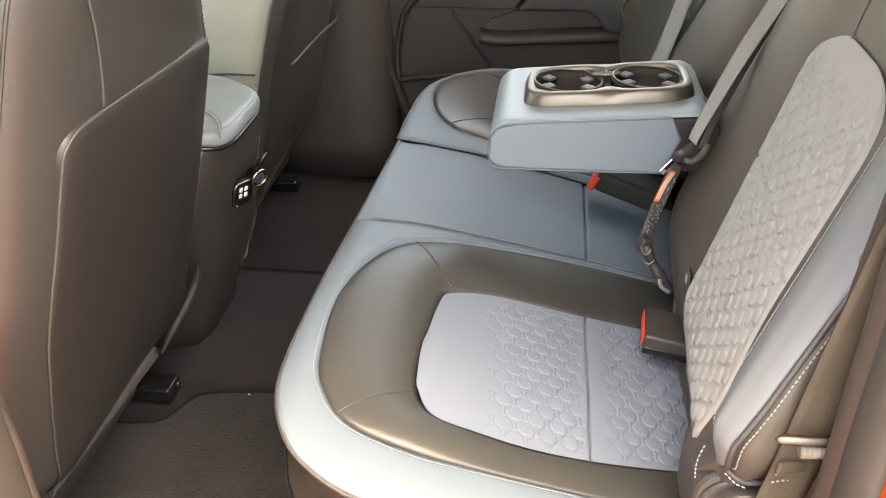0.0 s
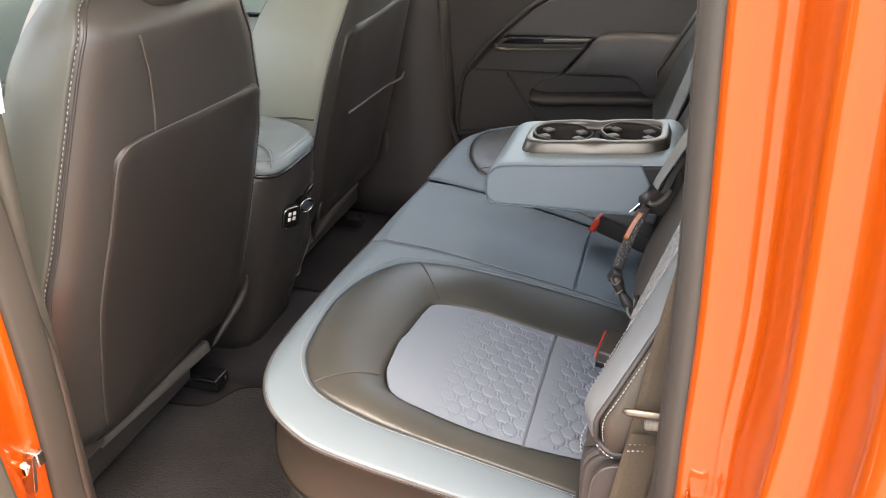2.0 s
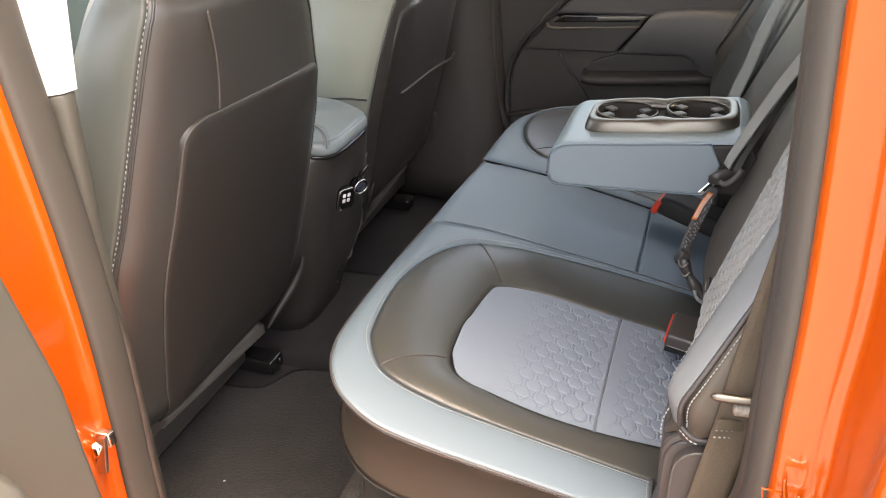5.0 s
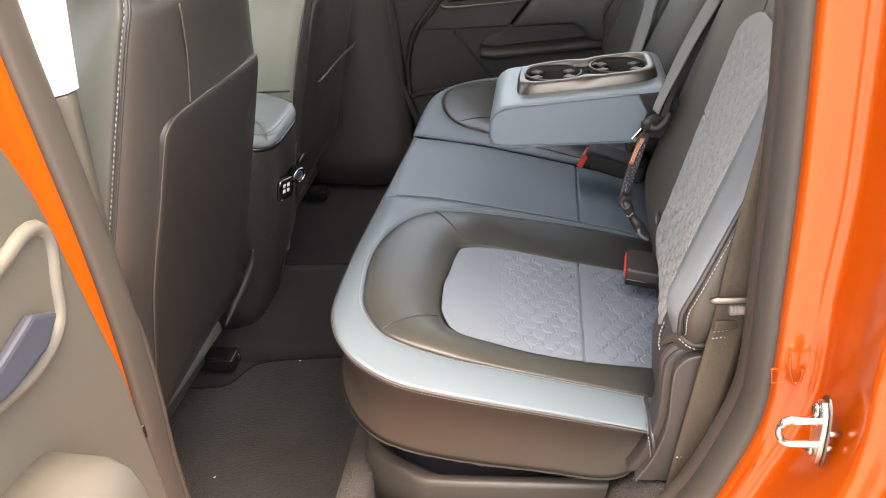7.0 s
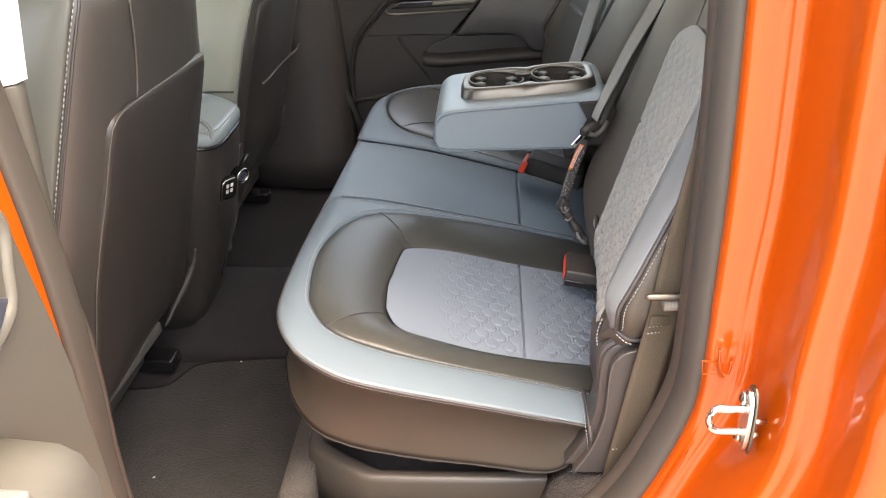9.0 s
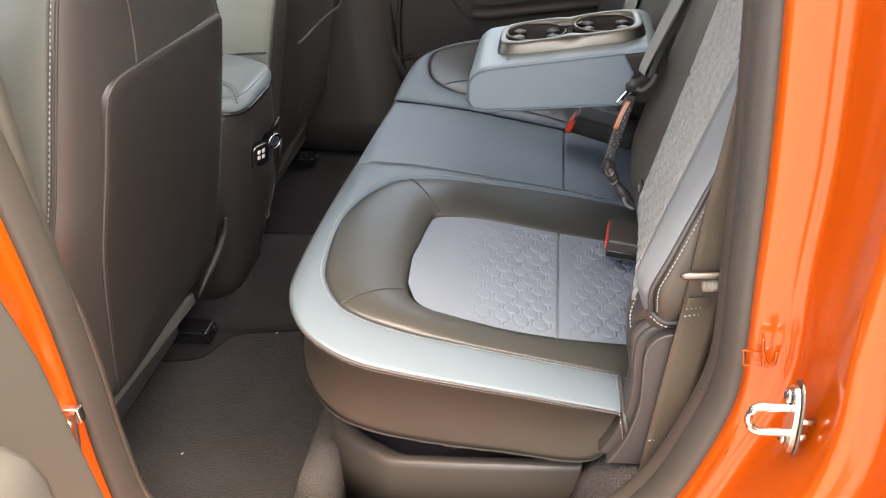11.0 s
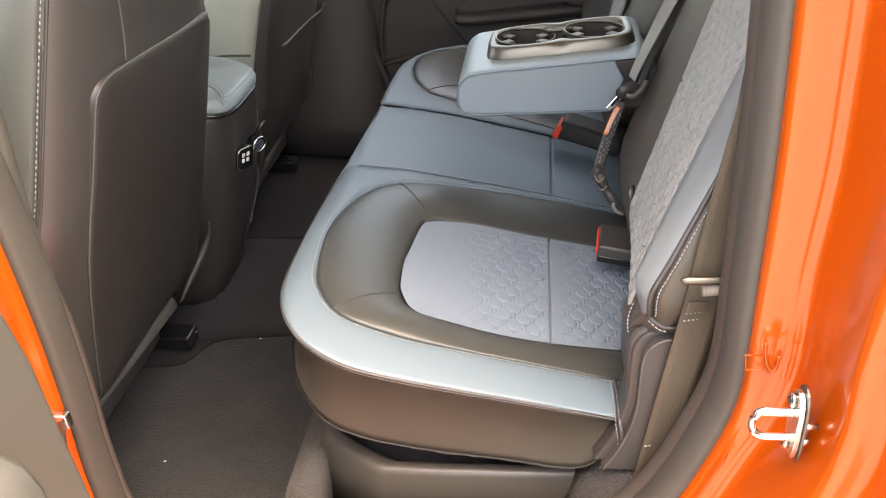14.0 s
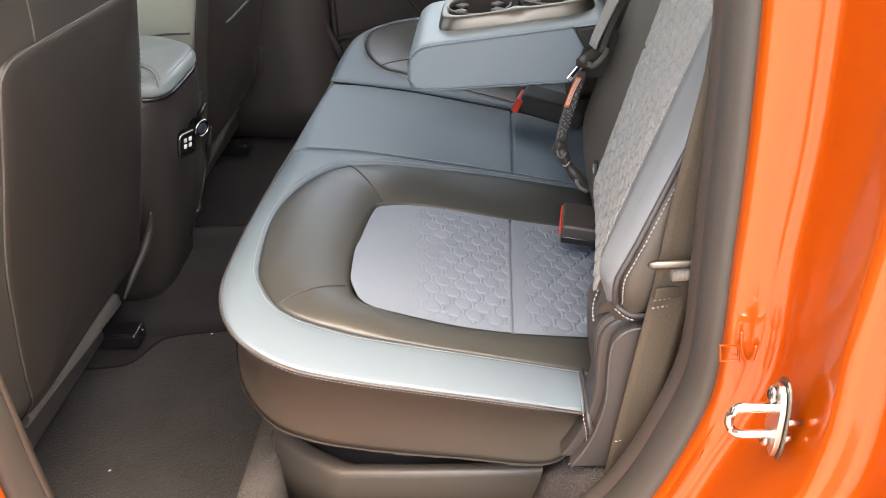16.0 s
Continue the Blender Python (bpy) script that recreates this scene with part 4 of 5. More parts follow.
def arm_ring(y, shrink):
    c = np.array((0.10, 0.96))
    well = lambda x, z: min(z, 0.947) if -0.046 < y + 0.019 < 0.046 and -0.006 < x < 0.192 else z
    return [(c[0] + (p[0] - c[0]) * (1 - shrink * 0.35), y, well(p[0], c[1] + (p[1] - c[1]) * (1 - shrink))) for p in spl(prof + prof[:1], 110)[:-1]]


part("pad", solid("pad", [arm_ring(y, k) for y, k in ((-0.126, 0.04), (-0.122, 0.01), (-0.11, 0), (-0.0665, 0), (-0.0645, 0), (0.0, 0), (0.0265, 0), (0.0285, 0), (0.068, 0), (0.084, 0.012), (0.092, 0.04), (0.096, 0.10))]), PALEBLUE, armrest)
side = [(-0.067, 0.935), (-0.065, 0.963), (-0.053, 0.978), (-0.03, AT(-0.03) - 0.002), (0.06, AT(0.06) - 0.002), (0.172, AT(0.172) - 0.002), (0.188, 0.972), (0.170, 0.9235), (0.06, 0.9205), (-0.045, 0.9185), (-0.061, 0.923)]
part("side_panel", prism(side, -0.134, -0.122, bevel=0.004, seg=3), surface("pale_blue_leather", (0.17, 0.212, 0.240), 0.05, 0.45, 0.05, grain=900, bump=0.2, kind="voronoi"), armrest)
part("piping", tube("piping", [(p[0], -0.1345, p[1]) for p in spl(side[:6] , 40)], 0.0014, 6), BLUE, armrest)
part("piping", tube("piping", [(p[0], -0.134, p[1]) for p in spl([(0.17, 0.9235), (0.06, 0.9205), (-0.045, 0.9185), (-0.061, 0.923), (-0.067, 0.935)], 30)], 0.0016, 6), BLUE, armrest)
part("hinge_cover", prism([(0.168, 0.925), (0.186, 0.972), (0.170, 1.0), (0.226, 1.005), (0.237, 0.985), (0.220, 0.925)], -0.131, -0.05, bevel=0.004), surface("hinge_hollow_dark", (0.017, 0.015, 0.014), 0.1, 0.65, 0.05, grain=900, bump=0.2), armrest, "black hinge cover")

bez = part("cup_holder", patch("cup_holder", np.zeros((2, 2, 3))), SATIN, armrest, "satin metal twin cup holder")
CY, CX = -0.019, (0.0375, 0.1475)


def outline(grow, n=96, waist=0.0):
    """Rounded oblong round both cups; waist: how far it draws in between them."""
    out = []
    for a in np.linspace(0, 2 * math.pi, n, endpoint=False):
        hx, hy, p = 0.104 + grow, 0.053 + grow, 6.0 if waist == 0 else 5.0
        c, q = math.cos(a), math.sin(a)
        r = (abs(c / hx) ** p + abs(q / hy) ** p) ** (-1 / p)
        x, y = r * c, r * q
        y *= 1 - waist * math.exp(-abs(x / 0.016) ** 1.5)
        out.append((0.0925 + x, CY + y))
    return out


rings = []
for g, h, wst in ((0.013, -0.001, 0.0), (0.0128, 0.003, 0.0), (0.0100, 0.012, 0.05), (0.0085, 0.0158, 0.10), (0.0065, 0.0172, 0.14), (0.0, 0.0178, 0.22), (-0.0025, 0.0170, 0.26), (-0.0035, 0.012, 0.28), (-0.005, -0.030, 0.28)):
    rings.append([(x, y, AT(x) + h) for x, y in outline(g, waist=wst)])
bez.data = patch("cup_holder", [list(c) for c in zip(*rings)], close_u=True)
bez.data.materials.append(SATIN)
part("well_floor", prism([p for p in outline(-0.013, 48, 0.36)], 0.938, 0.944, axis="z", bevel=0), PLASTIC, bez)
for cx in CX:
    cup = [[(cx + r * math.cos(a), CY + r * math.sin(a), AT(cx) + h) for a in np.linspace(0, 2 * math.pi, 40, endpoint=False)] for r, h in ((0.0500, 0.010), (0.049, 0.0125), (0.0465, 0.0115), (0.0450, 0.0), (0.041, -0.040), (0.0, -0.041))]
    part("cup", patch("cup", [list(c) for c in zip(*cup)], close_u=True), surface("dark_cup_liner", (0.034, 0.028, 0.023), 0.05, 0.75, 0.05, grain=900, bump=0.05, spec=0.25), bez, "dark brown cup liner")
    part("cup_rim", tube("cup_rim", [(cx + 0.0478 * math.cos(a), CY + 0.0465 * math.sin(a), AT(cx) + 0.0150) for a in np.linspace(0, 2 * math.pi, 48, endpoint=False)], 0.0016, 8, closed=True), SATIN, bez)
    for a in (40, 140, 220, 320):
        part("grip_tab", box((0.016, 0.015, 0.004), (cx + 0.036 * math.cos(radians(a)), CY + 0.035 * math.sin(radians(a)), AT(cx) + (0.009 if a < 180 else 0.013)), 0.0015, (0, 0, a)), surface('grey_rubber', (0.10, 0.096, 0.088), 0.05, 0.6, 0.05, grain=900, bump=0.1) if a == 40 and cx < 0.1 else bpy.data.materials['grey_rubber'], bez, 'grey rubber grip tab')
for d in (0.0, 0.007):
    part("bridge", tube("bridge", spl([(0.074, CY + 0.020 + d, AT(0.074) + 0.0135), (0.085, CY + 0.014 + d, AT(0.085) + 0.0150), (0.100, CY + 0.014 + d, AT(0.1) + 0.0150), (0.111, CY + 0.020 + d, AT(0.111) + 0.0135)], 14), 0.0028, 8), SATIN, bez)
part("divider", box((0.012, 0.075, 0.030), (0.0925, CY, AT(0.0925) - 0.006), 0.003), bpy.data.materials["dark_cup_liner"], bez)

# ---- front seats ----
def fs(y, z, n=0.0):
    """On the back of the front seat; n: out towards the rear."""
    return np.array((-0.424 + 0.25 * (z - 1.123) + 0.97 * n, y, z - 0.242 * n))


FSIDE = [(0.60, -0.60), (0.70, -0.622), (0.85, -0.632), (0.95, -0.630), (1.0, -0.616), (1.1, -0.600), (1.2, -0.583), (1.235, -0.575), (1.258, -0.565), (1.272, -0.550), (1.280, -0.533), (1.285, -0.512)]
FIN = [(0.60, -0.16), (0.68, -0.115), (0.80, -0.100), (0.94, -0.103), (1.01, -0.108), (1.08, -0.128), (1.12, -0.150), (1.19, -0.185), (1.225, -0.215), (1.255, -0.236), (1.272, -0.258), (1.280, -0.276), (1.285, -0.295)]


def front_seat(s, label):
    seat = thing("front_seat", label, "car seat", group="front seats")
    rings, sides, inners, backs = [], [], [], []
    for z in [*np.linspace(0.60, 1.235, 38), 1.245, 1.255, 1.263, 1.270, 1.275, 1.279, 1.282, 1.284, 1.285]:
        a, b = val(FSIDE, z), val(FIN, z)
        t = float(ease(z, 1.235, 1.285))
        low = 0.05 * (1 - ease(z, 0.58, 0.70))
        deep = (0.20 - 0.05 * ease(z, 0.9, 1.3)) * (1 - 0.65 * t)
        m = (a + b) / 2
        lean = float(np.interp(z, [1.19, 1.226, 1.245, 1.261, 1.275, 1.285], [0, 0.015, 0.030, 0.050, 0.08, 0.10]))
        kk = min(1.0, (b - a) / 0.40)
        prof = [(a, -0.037), (a + 0.010, -0.024), (a + 0.032, -0.008), (a + 0.075, 0.004), (m - 0.08 * kk, 0.008), (m, 0.009), (m + 0.08 * kk, 0.008), (b - 0.10 * kk, 0.006), (b - 0.06 * kk, 0.002), (b - 0.025, -0.006), (b - 0.004, -0.020),
                (b + 0.004, -0.040), (b - 0.002, -deep), (b - 0.06, -deep - 0.02), (m, -deep + 0.015), (a + 0.09 + lean * 0.5, -deep - 0.01), (a + 0.035 + lean, min(-0.125, -deep + 0.05)), (a + 0.004 + lean, -0.112), (a - 0.007 + lean * 0.8, -0.085), (a - 0.006 + lean * 0.35, -0.058)]
        ring = [fs(y, z, n - low - 0.022 * t * t) for y, n in prof]
        rings.append(ring)
        backs.append(ring[:12])
        sides.append([*[ring[k] for k in (16, 17, 18, 19, 0)], ring[0] * 0.6 + ring[1] * 0.4])
        inners.append([ring[9] * 0.30 + ring[10] * 0.70, ring[10], ring[11], ring[12], ring[13]])
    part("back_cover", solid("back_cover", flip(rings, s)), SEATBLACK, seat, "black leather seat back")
    grow = lambda G, d: np.array(G) + np.array(d)
    part("side_cover", patch("side_cover", flip(grow(sides, (0, -0.003, 0)), s), out=(0, -s, 0)), SHADEGREY, seat, "green-grey leather side bolster, shade put into its colour", thick=0.003)
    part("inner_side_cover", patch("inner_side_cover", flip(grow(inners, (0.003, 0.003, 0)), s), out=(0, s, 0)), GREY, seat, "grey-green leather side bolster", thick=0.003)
    edge = np.array([r[0] * 0.6 + r[1] * 0.4 for r in rings])
    part("stitching", stitches("stitching", flip(edge + np.array([0.001, -0.004, 0]), s), 0.0042, 0.0028, 0.0008), THREAD, seat, "pale thread stitching")
    groove = [tuple(r[0] * 0.46 + r[1] * 0.54) for r in rings]
    part("seam", tube("seam", flip(spl(groove[3:34], 60), s), 0.0017, 6), DARKPIPE, seat, "dark zip seam")
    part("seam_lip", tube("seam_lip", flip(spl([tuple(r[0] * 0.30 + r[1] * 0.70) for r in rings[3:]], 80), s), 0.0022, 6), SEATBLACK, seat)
    inner_edge = np.array([i[0] for i in inners])
    part("stitching", stitches("stitching", flip(inner_edge + np.array([0.003, 0.006, 0]), s), 0.0045, 0.003, 0.0010), THREAD, seat, "pale thread stitching")
    part("seam_lip", tube("seam_lip", flip(spl([tuple(i[0] + np.array((0.004, -0.003, 0))) for i in inners[3:]], 80), s), 0.0020, 6), DARKPIPE, seat)
    # soft panel on the back, edged with piping
    frame_pts = [(-0.535, 0.640), (-0.555, 0.709), (-0.562, 0.756), (-0.569, 0.819), (-0.574, 0.897), (-0.567, 0.962), (-0.559, 1.01), (-0.551, 1.082), (-0.547, 1.102), (-0.537, 1.113), (-0.516, 1.121), (-0.470, 1.121), (-0.35, 1.114), (-0.24, 1.108), (-0.19, 1.104)]
    right = [(-0.165, 1.09), (-0.156, 1.05), (-0.150, 1.0), (-0.148, 0.9), (-0.154, 0.80), (-0.168, 0.70), (-0.20, 0.635), (-0.26, 0.612), (-0.40, 0.622), (-0.50, 0.632)]
    nrm = lambda z: 0.009 - 0.050 * (1 - float(ease(z, 0.58, 0.70)))
    surf = lambda y, z, n: fs(y + 0.007 * float(ease(-y, 0.50, 0.575)), z, n + nrm(z) - 0.012 * float(ease(y, -0.21, -0.13)) - 0.006 * float(ease(-y, 0.50, 0.575)))
    rim = spl(frame_pts, 70)
    loop = np.array([*rim, *spl(right, 50)])
    mid = np.array((-0.36, 0.86))
    G = [[surf(*(mid + (p - mid) * k), n) for k, n in ((1.004, -0.006), (1.0, -0.001), (0.99, 0.0015), (0.96, 0.003), (0.88, 0.004), (0.6, 0.005), (0.3, 0.0055), (0.0004, 0.0055))] for p in [*loop, loop[0]]]
    part("back_panel", patch("back_panel", flip(G, s), out=(1, 0, 0)), surface("seat_back_vinyl", (0.030, 0.026, 0.023), 0.12, 0.40, 0.05, grain=1500, bump=0.2, depth=0.0004), seat, "smooth black back panel")
    part("piping", tube("piping", flip([surf(y, z, 0.0006) for y, z in rim], s), 0.0013, 8), PIPING, seat, "grey piping")
    part("seam", tube("seam", flip([surf(y, z, -0.0015) for y, z in spl([(-0.470, 1.121), (-0.475, 1.151), (-0.489, 1.198), (-0.506, 1.236), (-0.514, 1.252)], 24)], s), 0.0016, 6), PIPING, seat)
    if s < 0:
        part("map_pocket_lip", tube("map_pocket_lip", flip([fs(y, z, 0.018) for y, z in spl([(-0.205, 0.922), (-0.25, 0.918), (-0.35, 0.916), (-0.45, 0.911), (-0.575, 0.900), (-0.59, 0.911)], 24)], s), 0.003, 6), PIPING, seat, "grey pocket edge")
        part("grey_seam", tube("grey_seam", flip(spl([(-0.490, -0.098, 0.932), (-0.532, -0.094, 0.934), (-0.56, -0.094, 0.932), (-0.62, -0.095, 0.928)], 14), s), 0.002, 6), DARKPIPE, seat)
    # hem and recliner cover
    hem = spl([(-0.515, 0.620), (-0.43, 0.612), (-0.33, 0.600), (-0.19, 0.586)], 30)
    G = [[fs(y, z, -0.030) + np.array(d) for d in ((-0.016, 0, 0.012), (0.002, 0, 0.011), (0.007, 0, 0.007), (0.008, 0, -0.010), (0.004, 0, -0.014), (-0.014, 0, -0.014))] for y, z in hem]
    # lighter grey: light caught by the tilted hem is also put into its colour
    part("hem", solid("hem", flip(G, s)), surface("lit_hem_plastic", (0.13, 0.12, 0.107), 0.1, 0.4, 0.05, grain=1200, bump=0.2), seat, "hem along the panel's lower edge, caught light put into its grey")
    part("recliner_cap", box((0.05, 0.060, 0.034), tuple(flip([fs(-0.542, 0.628, -0.045)], s)[0]), 0.008, (0, -8, 0), 4), TRIM, seat, "dark plastic recliner cap")
    G = spl([fs(-0.144, 0.735, 0.014), fs(-0.140, 0.705, 0.012), fs(-0.152, 0.672, 0.006), fs(-0.182, 0.632, -0.004), fs(-0.205, 0.60, -0.01)], 24)
    part("recliner_trim", tube("recliner_trim", flip(G, s), [0.002 + 0.006 * math.sin(math.pi * k / 23) for k in range(24)], 8), PLASTIC, seat, "curved black trim")
    part("recliner_cover", box((0.16, 0.05, 0.11), (-0.60, s * -0.655, 0.68), 0.018, seg=4), TRIM, seat, "dark plastic recliner cover")
    # seat cushion, base and headrest
    rings = []
    for x, k in ((-0.58, 0.85), (-0.62, 1.0), (-0.8, 1.0), (-0.98, 1.0), (-1.05, 0.92), (-1.075, 0.75)):
        zt = 0.80 - 0.10 * (x + 0.58)
        rings.append([(x, -0.41 + yy * 0.27 * k, 0.64 + (zt - 0.64) * h * k) for yy, h in ((-1, 0), (-1, 0.6), (-0.93, 0.95), (-0.8, 1.03), (-0.5, 0.92), (0, 0.88), (0.5, 0.92), (0.8, 1.03), (0.93, 0.95), (1, 0.6), (1, 0))])
    part("seat_cushion", solid("seat_cushion", flip(rings, s)), GREY, seat, "grey-green leather seat cushion")
    part("seat_base", box((0.42, 0.40, 0.12), (-0.82, s * -0.41, 0.585), 0.02), PLASTIC, seat)
    for y in (-0.575, -0.245):
        part("seat_rail", box((0.42, 0.035, 0.035), (-0.87, s * y, 0.512), 0.005), PLASTIC, seat)
    head = []
    for z, k in ((1.268, 0.72), (1.274, 0.92), (1.30, 1.0), (1.325, 1.02), (1.39, 1.03), (1.45, 0.95), (1.485, 0.75), (1.495, 0.4)):
        c = fs(-0.372, z, -0.042)
        head.append([(c[0] + 0.055 * k * abs(math.cos(a)) ** 0.7 * np.sign(math.cos(a)), s * (c[1] + 0.112 * k * abs(math.sin(a)) ** 0.6 * np.sign(math.sin(a))), z) for a in np.linspace(0, 2 * math.pi, 28, endpoint=False)])
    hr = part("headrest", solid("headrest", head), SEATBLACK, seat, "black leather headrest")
    for d in (-0.06, 0.06):
        part("post", cyl(0.006, 0.06, (fs(0, 1.29, -0.045)[0], s * (-0.372 + d), 1.29), (0, 14, 0), 0), CHROME, hr)
    return seat


front_seat(1, "black and grey leather front seat seen from behind")
passenger = front_seat(-1, "far black and grey leather front seat with map pocket")
passenger.location.y = 0.055
for s, x, y in ((1, -0.615, -0.185), (-1, -0.615, 0.575)):
    cov = thing("seat_rail_cover", "black plastic end cover on the seat rail at the floor", "rail cover", (x, y, 0.500), "seat rail covers")
    part("cover", box((0.10, 0.045, 0.030), (0, 0, 0.012), 0.007, seg=3), BLACKGLOSS, cov)
    part("end_slot", box((0.003, 0.004, 0.010), (0.0505, 0.008, 0.014), 0.001), STEEL, cov)

# ---- centre console ----
console = thing("centre_console", "black console between front seats with padded lid and sockets", "console")
flare = lambda z: 1.12 + 0.52 * math.exp(-((z - 0.665) / 0.060) ** 2)
rings = []
for z, xr, hw in ((0.50, -0.555, 0.070), (0.56, -0.540, 0.074), (0.60, -0.528, 0.078), (0.63, -0.520, 0.081), (0.66, -0.512, 0.084), (0.69, -0.504, 0.087), (0.72, -0.497, 0.091), (0.76, -0.488, 0.095), (0.84, -0.474, 0.100), (0.890, -0.468, 0.101), (0.902, -0.472, 0.100)):
    fl = flare(z)
    prof = [(xr - 0.50, -hw - 0.01), (xr - 0.16, -hw - 0.006), (xr - 0.05, -hw), (xr - 0.018, -hw * 0.86), (xr - 0.004, -hw * 0.62), (xr, -hw * 0.3), (xr + 0.001, hw * 0.5), (xr, hw * 0.9), (xr - 0.003, hw * fl * 0.95), (xr - 0.012, hw * fl), (xr - 0.16, hw * fl), (xr - 0.50, hw * fl)]
    rings.append([(x, y - 0.006, z + 0.022 * (1 - abs(y) / 0.11) * (z > 0.85)) for x, y in prof])
part("console_body", solid("console_body", rings), surface("console_plastic", (0.038, 0.034, 0.031), 0.15, 0.30, 0.06, grain=1200, bump=0.35, depth=0.0006), console)
rings = []
lid_z = lambda x: 0.895 + 0.014 * (1 - float(ease(x, -0.66, -0.46)))
for k, h in ((0.985, 0.012), (1.0, 0.016), (1.006, 0.025), (0.985, 0.035), (0.93, 0.041), (0.80, 0.045), (0.4, 0.047), (0.02, 0.047)):
    rings.append([(-0.64 + (0.186 * k) * abs(math.cos(a)) ** 0.38 * np.sign(math.cos(a)), 0.0 + 0.112 * k * abs(math.sin(a)) ** 0.42 * np.sign(math.sin(a)), lid_z(-0.64 + 0.186 * math.cos(a)) + h)
                  for a in np.linspace(0, 2 * math.pi, 64, endpoint=False)])
# BLUE leather made lighter: the strong light on the lid is in its colour
lid = part("lid", solid("lid", rings), surface("lit_console_leather", (0.24, 0.285, 0.29), 0.06, 0.34, 0.05, grain=900, bump=0.2, kind="voronoi"), console, "blue-grey padded leather lid, strong light put into its colour")
half = sorted([p for p in rings[3] if p[0] > -0.80], key=lambda p: math.atan2(p[1], p[0] + 0.64))
part("stitching", stitches("stitching", np.array(spl(half, 90)) + np.array([0, 0, 0.003]), 0.004, 0.002, 0.0009), THREAD, lid, "pale thread stitching")
arc = spl([(-0.70, -0.020, 0.953), (-0.60, -0.021, 0.947), (-0.53, -0.030, 0.943), (-0.497, -0.047, 0.941), (-0.474, -0.074, 0.938), (-0.462, -0.098, 0.926)], 40)
part("seam", tube("seam", arc, 0.0014, 6), WEBGREY, lid)
for d in (-0.0045, 0.0045):
    part("stitching", stitches("stitching", arc + np.array([d * 0.7, d, 0.0010]), 0.004, 0.002, 0.0008), THREAD, lid, "pale thread stitching")
part("lid_gap", tube("lid_gap", [(p[0] * 0.995 - 0.0032, p[1] * 0.97, p[2] - 0.004) for p in rings[0]], 0.004, 6, closed=True), BLACKGLOSS, lid)
PN, PT, PU = np.array((0.82, -0.56, -0.10)), np.array((0.56, 0.82, 0.0)), np.array((0.20, 0.0, 0.98))


def pod(u, w, n):
    """On the socket pod: u across it, w up, n out of its face."""
    return np.array((-0.4735, -0.0220, 0.798)) + u * PT + w * PU + n * PN


def pod_plate(half_u, half_w, n0, n1, u0=0.0, w0=0.0, power=5.0, count=40):
    ring = lambda k, n: [pod(u0 + k * half_u * abs(math.cos(a)) ** (2 / power) * np.sign(math.cos(a)), w0 + k * half_w * abs(math.sin(a)) ** (2 / power) * np.sign(math.sin(a)), n) for a in np.linspace(0, 2 * math.pi, count, endpoint=False)]
    return [ring(1.0, n0), ring(1.0, n1 - 0.001), ring(0.95, n1), ring(0.3, n1)]


plate = part("socket_plate", solid("socket_plate", pod_plate(0.0195, 0.0225, -0.006, 0.006)), BLACKGLOSS, console, "black socket plate")
part("plate_rim", tube("plate_rim", [pod(0.0180 * abs(math.cos(a)) ** 0.4 * np.sign(math.cos(a)), 0.0212 * abs(math.sin(a)) ** 0.4 * np.sign(math.sin(a)), 0.0066) for a in np.linspace(1.2, 4.6, 40)], 0.0016, 6), CHROME, plate, "chrome plate rim")
for u, w in ((-0.0045, 0.0075), (0.0055, 0.0075), (-0.0045, -0.0035), (0.0055, -0.0035)):
    part("port", solid("port", pod_plate(0.0033, 0.0040, 0.004, 0.0068, u, w, 6.0, 16)), LABEL, plate, "pale port frame")
sock = part("power_socket", solid("power_socket", pod_plate(0.0150, 0.0150, -0.010, 0.008, 0.0300, 0.0180, 2.0)), BLACKGLOSS, console, "round power socket")
part("socket_rim", tube("socket_rim", [pod(0.0300 + 0.0138 * math.cos(a), 0.0180 + 0.0138 * math.sin(a), 0.0085) for a in np.linspace(0, 2 * math.pi, 32, endpoint=False)], 0.0019, 6, closed=True), CHROME, sock, "chrome rim")
part("socket_well", solid("socket_well", pod_plate(0.0095, 0.0095, 0.006, 0.0090, 0.0300, 0.0180, 2.0)), surface("blue_black_cap", (0.03, 0.04, 0.06), 0.1, 0.3, 0.05, grain=900, bump=0.05), sock)
part("socket_flap", tube("socket_flap", spl([pod(0.0240, 0.0330, 0.006), pod(0.0235, 0.0450, 0.010), pod(0.0270, 0.0560, 0.013), pod(0.0350, 0.0660, 0.014)], 16), [0.0028 + 0.0022 * math.sin(math.pi * k / 15) for k in range(16)], 8), BLACKGLOSS, sock, "raised cap on a strap")
wing = [(float(np.interp(z, [0.56, 0.66, 0.76, 0.84], [-0.540, -0.512, -0.488, -0.474])) - 0.004, float(np.interp(z, [0.56, 0.66, 0.76, 0.84], [0.074, 0.084, 0.095, 0.100])) * flare(z) - 0.006, z) for z in (0.84, 0.80, 0.76, 0.72, 0.69, 0.665, 0.64, 0.62)]
part("side_trim", tube("side_trim", spl(wing + [(-0.522, 0.085, 0.612), (-0.522, 0.066, 0.615)], 40), 0.0022, 6), PIPING, console, "grey edge trim")

# ---- floor: tunnel, mat, under-seat bin, side trim ----
tunnel = tagged(part("tunnel", solid("tunnel", [[(x, -0.16, 0.484), (x, -0.10, 0.494), (x, -0.055, 0.524), (x, 0.0, 0.534), (x, 0.10, 0.534), (x, 0.165, 0.520), (x, 0.20, 0.494), (x, 0.24, 0.484)] for x in (-1.5, -1.0, -0.5, -0.28)]), CARPET),
                "dark carpeted hump along the middle of the floor", "floor hump", kind="structure")
